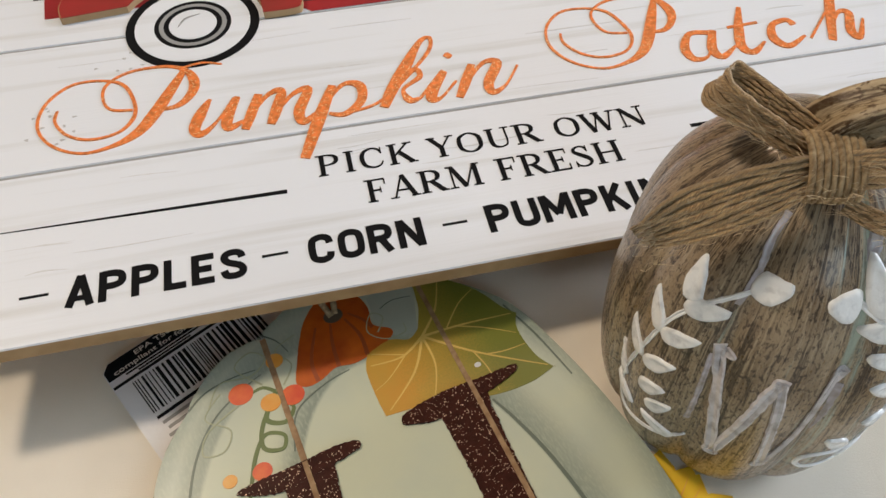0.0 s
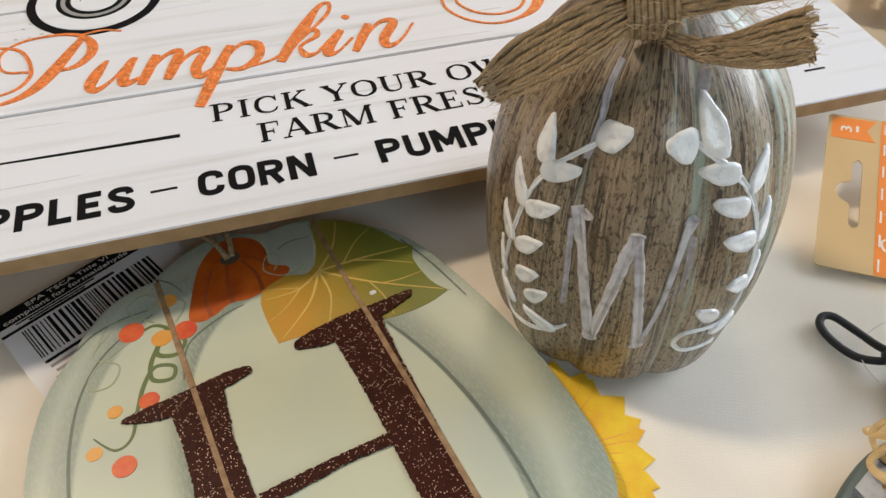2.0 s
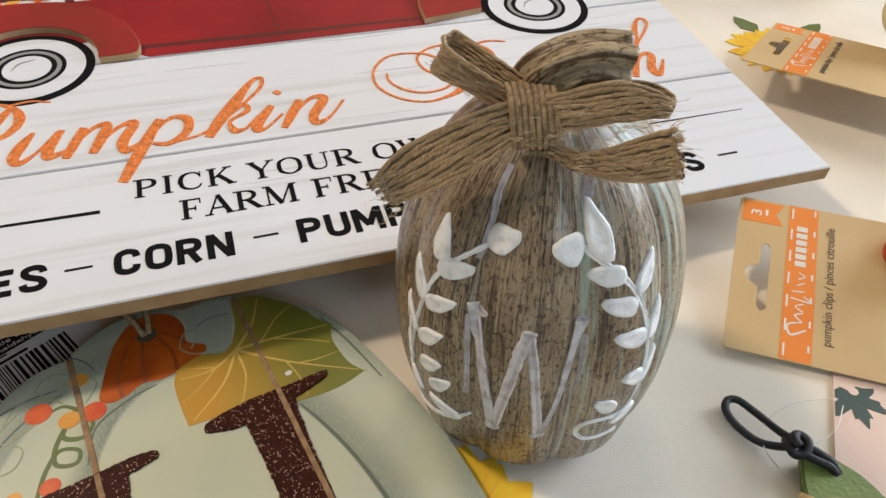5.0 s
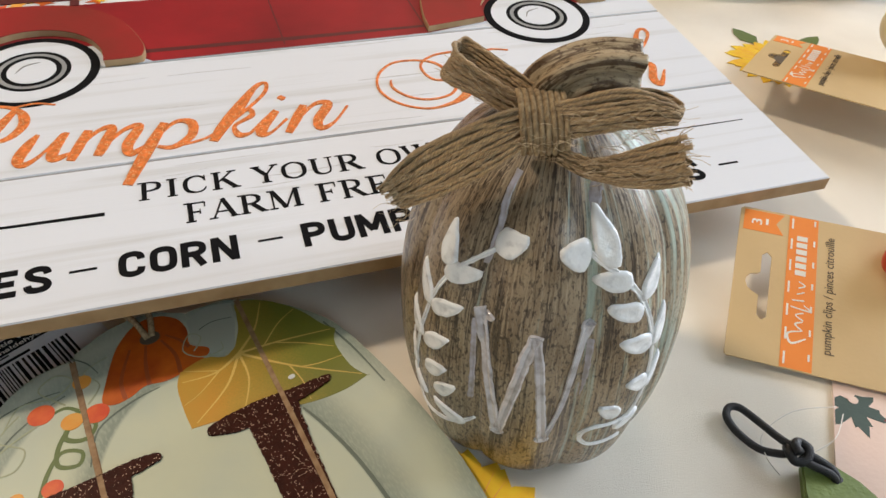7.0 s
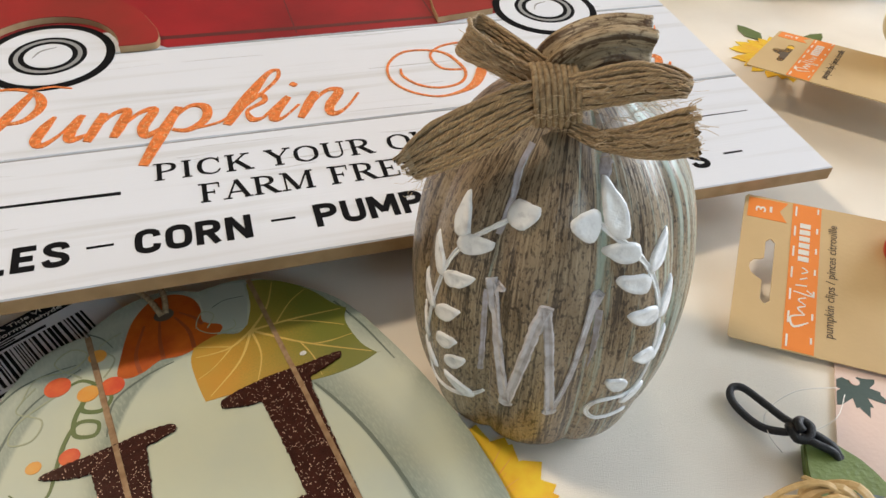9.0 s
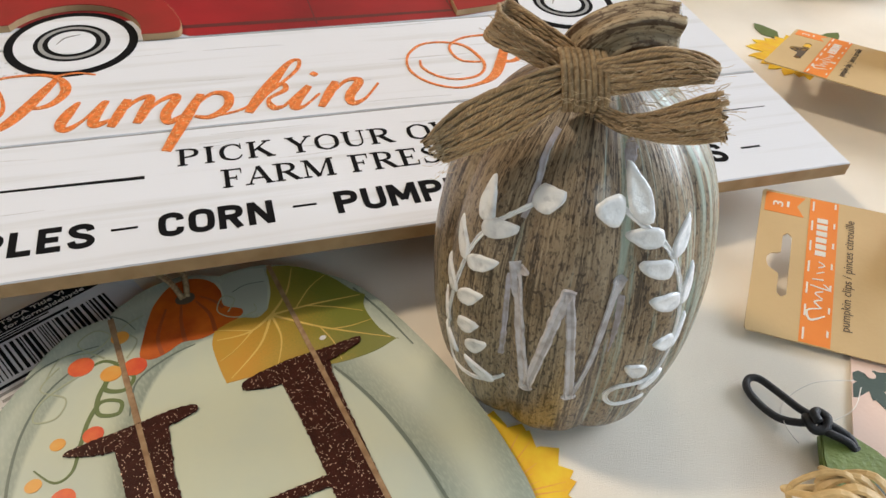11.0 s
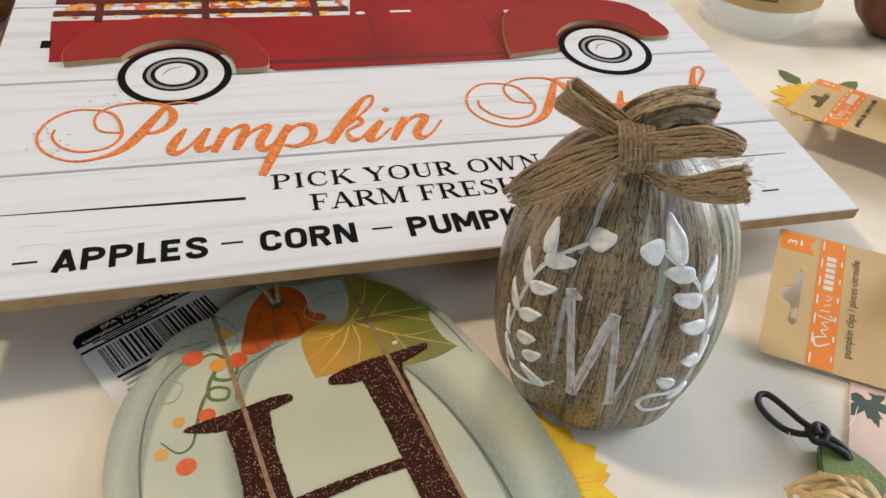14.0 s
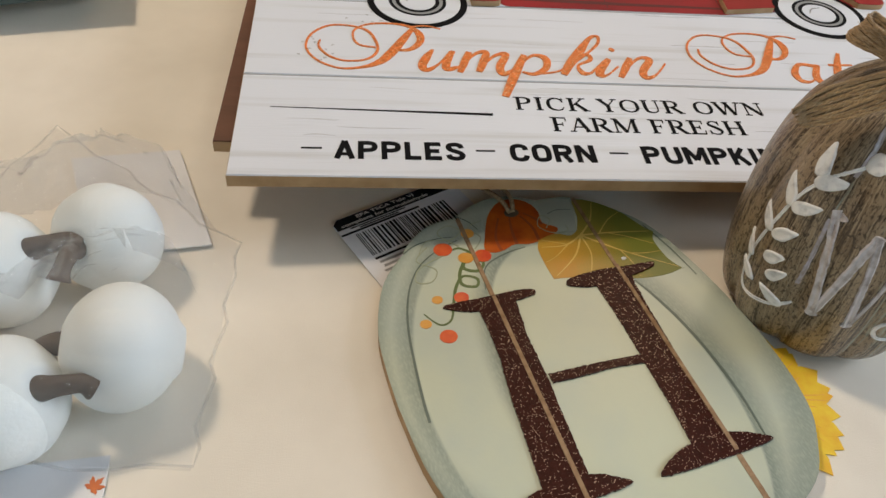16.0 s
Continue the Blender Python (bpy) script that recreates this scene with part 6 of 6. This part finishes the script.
def mini_pumpkin(name, m, r, material, label, stem=M_TWIG, squash=0.8, group="", depth=0.12):
    ob = empty(name, m, label, "pumpkin", group)
    prof = [(r * 0.35, 0.0)] + [(r * math.cos(a), r * squash * (1 + math.sin(a))) for a in (radians(d) for d in range(-62, 76, 8))] + [(r * 0.12, r * squash * 1.88)]
    part("body", lathe(prof, 8, depth, 0.3, 96), material, ob, smooth=True)
    part("stem", tube([(0, 0, r * squash * 1.75, r * 0.24), (r * 0.05, 0, r * squash * 2.1, r * 0.17), (r * 0.25, r * 0.1, r * squash * 2.45, r * 0.15), (r * 0.42, r * 0.12, r * squash * 2.55, r * 0.2)], r * 0.16, None, 10), stem, ob, smooth=True)
    return ob


clip_card(pose(0.1264, 0.1152, 0.0025, 12.7, 0, -18.85) @ Matrix.Scale(0.94, 4), "tan cardboard hang card with orange band for pumpkin clips", "hang cards")
mini_pumpkin("clip_pumpkin", pose(0.2010, 0.1425, 0.0075), 0.0125, M_CLIPRED, "small red pumpkin clip lying on the tan card")
clip_card(pose(0.1765, 0.2765, 0.0222, -8.0, 0, -34), "tan cardboard hang card with orange band, front edge raised", "hang cards")
mini_pumpkin("clip_pumpkin", pose(0.2790, 0.3030, 0.0120), 0.0235, M_CREAM, "small cream pumpkin clip on the tan card")

# ---- leaf ornament with an elastic loop, raffia and a plaid pumpkin ----
orn = empty("leaf_ornament", pose(0.0070, -0.0010, 0), "green painted wooden leaf with black elastic hanging loop", "ornament")
part("leaf_plate", prism([(0.1300, 0.0730), (0.1345, 0.0740), (0.1400, 0.0722), (0.1452, 0.0672), (0.1478, 0.0630), (0.1500, 0.0580), (0.1490, 0.0470), (0.1420, 0.0400), (0.1290, 0.0420), (0.1262, 0.0520), (0.1275, 0.0640)], 0.0006, 0.0036, bevel=0.0006), M_FELT, orn)
part("cord_hole", prism(ellipse(0.1385, 0.0678, 0.0017, 0.0014, 16), 0.0030, 0.0037), M_ELAST, orn)
loop = part("elastic_loop", tube([(0.1285, 0.0752, 0.0060), (0.1245, 0.0760, 0.0040), (0.1195, 0.0792, 0.0020), (0.1150, 0.0850, 0.0018), (0.1132, 0.0905, 0.0020), (0.1145, 0.0938, 0.0026), (0.1178, 0.0935, 0.0030), (0.1220, 0.0880, 0.0034), (0.1262, 0.0815, 0.0040), (0.1290, 0.0765, 0.0060)], 0.00125, None, 9), M_ELAST, orn, "black elastic cord", True)
part("elastic_tail", tube([(0.1290, 0.0760, 0.0060), (0.1330, 0.0735, 0.0062), (0.1375, 0.0700, 0.0050), (0.1388, 0.0678, 0.0030)], 0.00125, None, 9), M_ELAST, loop, "", True)
part("elastic_tail", tube([(0.1285, 0.0735, 0.0055), (0.1320, 0.0708, 0.0058), (0.1365, 0.0685, 0.0050), (0.1382, 0.0672, 0.0030)], 0.00125, None, 9), M_ELAST, loop, "", True)
part("elastic_knot", tube([(0.1270, 0.0778, 0.0045), (0.1262, 0.0750, 0.0062), (0.1275, 0.0725, 0.0055), (0.1305, 0.0725, 0.0060), (0.1318, 0.0755, 0.0072), (0.1300, 0.0780, 0.0070), (0.1278, 0.0765, 0.0082), (0.1282, 0.0735, 0.0080)], 0.00145, None, 9), M_ELAST, loop, "", True)
part("clear_thread", tube([(0.1230, 0.0700, 0.0020), (0.1205, 0.0760, 0.0030), (0.1222, 0.0840, 0.0030), (0.1330, 0.0900, 0.0060), (0.1480, 0.0930, 0.0040)], 0.00016, None, 5), M_WTXT, orn, "thin clear nylon thread", True)
part("clear_thread", tube([(0.1320, 0.0745, 0.0060), (0.1420, 0.0800, 0.0060), (0.1500, 0.0910, 0.0030)], 0.00016, None, 5), M_WTXT, orn, "thin clear nylon thread", True)

pink = empty("leaf_print_tag", pose(0.1603, 0.1047, 0.0007, 0, 0, -20.3), "pale pink paper tag printed with maple leaves", "tag")
part("paper", prism(rect(0, -0.085, 0.058, 0.002), -0.0004, 0.0), M_PINK, pink)


def maple(cx, cy, r, turn):
    """A five-lobed maple leaf."""
    half = ((0, 1.0), (13, 0.66), (19, 0.72), (30, 0.40), (46, 0.80), (54, 0.95), (66, 0.66), (76, 0.66), (86, 0.40), (102, 0.62), (112, 0.72), (128, 0.48), (150, 0.42), (174, 0.22))
    ring_a = [(a, f) for a, f in half] + [(-a, f) for a, f in half[:0:-1]]
    return [(cx + r * f * math.cos(turn + radians(a)), cy + r * f * math.sin(turn + radians(a))) for a, f in ring_a]


part("dark_leaf_print", prism(clip_x(maple(0.0060, -0.0085, 0.0120, -1.2), 0.0004, 0.0575), 0.0, 0.0001), M_DKLEAF, pink)
part("red_leaf_print", prism(clip_x(maple(0.0215, -0.0070, 0.0110, -0.6), 0.0004, 0.0575), 0.0, 0.00014), M_REDLEAF, pink)
part("hole", prism(ellipse(0.0060, -0.0060, 0.0016, 0.0016, 14), 0.0, 0.0003), M_PINK, pink)
lettering("tag_lettering", "D", 0.0195, 0.0235, -0.0265, 0.0058, 0.0, 0.00015, M_BLACK, pink)

plaid = empty("plaid_pumpkin", pose(0.1450, 0.0050, 0.0002, 0, 0, 35), "flat wooden pumpkin covered in black and grey plaid cloth", "pumpkin")
PR = [(x * 0.049 * (1 + 0.03 * math.cos(6 * math.atan2(y, x))), y * 0.049) for x, y in ellipse(0, 0, 1, 1, 60)]
part("plate", prism(PR, 0.0, 0.0050, bevel=0.0010), M_SLATE, plaid)
M_PLAIDW = mat("white_check_cloth", (0.55, 0.56, 0.58), 0.8, (0.40, 0.41, 0.44), 300, 0.4)
M_PLAIDG = mat("grey_check_cloth", (0.16, 0.165, 0.18), 0.8, (0.07, 0.07, 0.08), 500, 0.4)
M_PLAIDB = mat("black_check_cloth", (0.02, 0.02, 0.023), 0.8, (0.04, 0.04, 0.045), 300, 0.4)
for i in range(-4, 4):
    for j in range(-4, 4):
        q = [(x, y) for x, y in rect(i * 0.0125, j * 0.0125, i * 0.0125 + 0.0125, j * 0.0125 + 0.0125)]
        if max(math.hypot(x, y) for x, y in q) > 0.0478:
            q = [(x, y) if math.hypot(x, y) < 0.0465 else (x * 0.0465 / math.hypot(x, y), y * 0.0465 / math.hypot(x, y)) for x, y in q]
        if min(math.hypot(x, y) for x, y in rect(i * 0.0125, j * 0.0125, i * 0.0125 + 0.0125, j * 0.0125 + 0.0125)) < 0.040:
            part("cloth_check", prism(q, 0.0049, 0.0052), (M_PLAIDB, M_PLAIDG, M_PLAIDG, M_PLAIDW)[(i % 2) + 2 * (j % 2)], plaid)
            if (i + j) % 2:
                for k in range(4):
                    x0 = i * 0.0125 + 0.0015 + 0.003 * k
                    if math.hypot(x0, j * 0.0125 + 0.006) < 0.038:
                        part("check_stripe", prism([(x0, j * 0.0125 + 0.0010), (x0 + 0.0010, j * 0.0125 + 0.0010), (x0 + 0.0030, j * 0.0125 + 0.0112), (x0 + 0.0020, j * 0.0125 + 0.0112)], 0.005, 0.0054), M_PLAIDB, plaid)

raffia = empty("raffia_bow", Matrix(), "straw-coloured raffia bow on the plaid pumpkin", "bow")
rnd = random.Random(21)
for k in range(26):
    a = rnd.uniform(0, 2 * math.pi) if k > 13 else radians(rnd.choice((150, 165, 185, 20, -10)) + rnd.uniform(-14, 14))
    c = Vector((0.1455 + rnd.gauss(0, 0.0012), 0.0385 + rnd.gauss(0, 0.0012), 0.0095))
    ln = rnd.uniform(0.015, 0.030)
    d = Vector((math.cos(a), math.sin(a), 0))
    s = Vector((-d.y, d.x, 0)) * rnd.uniform(0.004, 0.008) * rnd.choice((1, -1))
    z = Vector((0, 0, 0.004))
    if k <= 13:
        pts = [c, c + d * ln * 0.55 + s + z * 1.2, c + d * ln + s * 0.4 + z * rnd.uniform(-1.0, 0.2), c + d * ln * 0.9 - s * 0.5 - z * rnd.uniform(0.2, 1.2), c + d * ln * 0.45 - s, c]
    else:
        pts = [c, c + d * ln * 0.5 + s * 0.5 + z * 0.3, c + d * ln * 0.9 + s - z * rnd.uniform(0.4, 1.2)]
    part("raffia_strand", tube([(*q, rnd.uniform(0.0009, 0.0017)) for q in pts], 0.0012, None, 6, 6, squash=0.3), M_RAFFIA, raffia)
part("raffia_tie", tube([(0.1443, 0.0350, 0.0080), (0.1435, 0.0385, 0.0120), (0.1447, 0.0423, 0.0080)], 0.0017, None, 8), M_RAFFIA, raffia)

# ---- bagged white pumpkins ----
for x, y, r, rot, tilt in ((-0.1855, -0.0010, 0.0222, 205, 72), (-0.2190, 0.0470, 0.0215, 265, 62), (-0.2110, -0.0300, 0.0215, 12, 62), (-0.2480, 0.0200, 0.0225, 20, 58)):
    ob = mini_pumpkin("white_pumpkin", pose(x, y, r * 0.88, 0, tilt, rot) @ pose(0, 0, -r * 0.88), r, M_FOAM, "round white foam pumpkin with a grey-brown stem in a bag", squash=0.88, group="bagged pumpkins", depth=0.035)
bag = bmesh.new()
nb = 70
rnd = random.Random(4)
q00, q10, q11, q01 = Vector((-0.300, -0.060, 0)), Vector((-0.150, -0.030, 0)), Vector((-0.178, 0.072, 0)), Vector((-0.300, 0.128, 0))
rowsb = []
for j in range(nb + 1):
    row = []
    for i in range(nb + 1):
        u, v = i / nb, j / nb
        p = q00 * (1 - u) * (1 - v) + q10 * u * (1 - v) + q11 * u * v + q01 * (1 - u) * v
        h = 0.0015
        for cx, cy, r in ((-0.1855, -0.0010, 0.0250), (-0.2190, 0.0470, 0.0245), (-0.2110, -0.0300, 0.0245), (-0.2480, 0.0200, 0.0250)):
            d = math.hypot(p.x - cx, p.y - cy)
            h = max(h, (2 * r + 0.004) * math.exp(-(d / 0.036) ** 4), (r * 2.12) - d * 0.30 if d < 0.03 else 0)
        edge = min(u, v, 1 - u, 1 - v)
        h = h * min(1, edge * 12) + (0.0060 * abs(noise.noise((p.x * 95 + p.y * 40, p.y * 60, 2.0))) + 0.0034 * abs(noise.noise((p.x * 190 - p.y * 90, p.y * 150, 5.0)))) * min(1, edge * 9) + 0.0026
        row.append(bag.verts.new((p.x, p.y, max(h, 0.0008))))
    rowsb.append(row)
for j in range(nb):
    for i in range(nb):
        bag.faces.new((rowsb[j][i], rowsb[j][i + 1], rowsb[j + 1][i + 1], rowsb[j + 1][i]))
bag_ob = thing("plastic_bag", bag, M_FILM, Matrix(), "clear crinkled plastic bag over the white pumpkins", "bag", smooth=True)
bag_ob.visible_shadow = False
seam = part("sealed_edge", tube([(a.lerp(b, k / 12).x + 0.0016 * math.sin(k * 2.1), a.lerp(b, k / 12).y + 0.0016 * math.cos(k * 1.7), 0.0026) for a, b in ((q00, q10), (q10, q11), (q11, q01), (q01, q00)) for k in range(12)], 0.0006, None, 5, 1, True, 0.3), M_FILM, bag_ob, "flat sealed edge of the bag", True)
seam.visible_shadow = False
thing("bag_header_card", prism([(-0.2340, 0.0500), (-0.1898, 0.0702), (-0.2337, 0.1282), (-0.2790, 0.1080)], 0.0012, 0.0018), M_PAPER, Matrix(), "white paper header card in the plastic bag", "card")
wcard = empty("white_card", pose(-0.1784, -0.0301, 0.0008, 0, 0, 22), "white product card with small orange leaf print", "card")
part("card", prism(rect(-0.075, -0.060, 0, 0), -0.0006, 0.0), M_PAPER, wcard)
part("leaf_print", prism(maple(-0.0035, -0.0110, 0.0042, 0.8), 0.0, 0.0002), M_OPK, wcard)

# ---- far things on the table ----
pack = empty("craft_pack", pose(-0.358, 0.230, 0.026, 4, -3, 28), "grey-green printed craft card with orange print", "pack")
part("card", prism(rect(-0.10, 0.0, 0.03, 0.09), -0.0010, 0.0), M_SLATE, pack)
part("orange_print", prism(rect(-0.045, 0.012, -0.020, 0.035), 0.0, 0.0003), M_ORANGE, pack)
part("standing_fold", prism(rect(-0.09, 0.02, 0.02, 0.03), -0.0200, -0.0010), M_SLATE, pack)

jar = empty("candle_jar", pose(0.2080, 0.4480, 0.0003), "round clear glass jar with cream label", "jar")
M_GLASS = glass_mat("jar_glass", (0.92, 0.95, 0.94), 0.28)
shell = [(0.034, 0.0), (0.0405, 0.003), (0.042, 0.008), (0.042, 0.090), (0.0405, 0.090), (0.0405, 0.010), (0.036, 0.007)]
part("glass", lathe(shell, seg=64), M_GLASS, jar, smooth=True)
lab = bmesh.new()
rws = [[lab.verts.new((r * math.cos(a), r * math.sin(a), z)) for r, z in ((0.0423, 0.022), (0.0423, 0.066), (0.0421, 0.066), (0.0421, 0.022))] for a in (radians(-150 + 5 * k) for k in range(25))]
for a, b in zip(rws, rws[1:]):
    for k in range(4):
        lab.faces.new((a[k], b[k], b[(k + 1) % 4], a[(k + 1) % 4]))
part("label", lab, M_KRAFT, jar, "cream paper label")
for k, z in enumerate((0.030, 0.036)):
    part("label_bar", tube([(0.0427 * math.cos(radians(a)), 0.0427 * math.sin(radians(a)), z) for a in range(-118, -86, 8)], 0.0009, None, 4, squash=1), M_TXT, jar)
mini_pumpkin("rust_pumpkin", pose(0.3020, 0.4330, 0.0002), 0.0320, M_RUST, "small rust-brown pumpkin standing on the cloth")
mini_pumpkin("rust_pumpkin", pose(-0.3250, 0.3720, 0.0002), 0.0320, M_RUST, "small rust-brown pumpkin beside the sign")
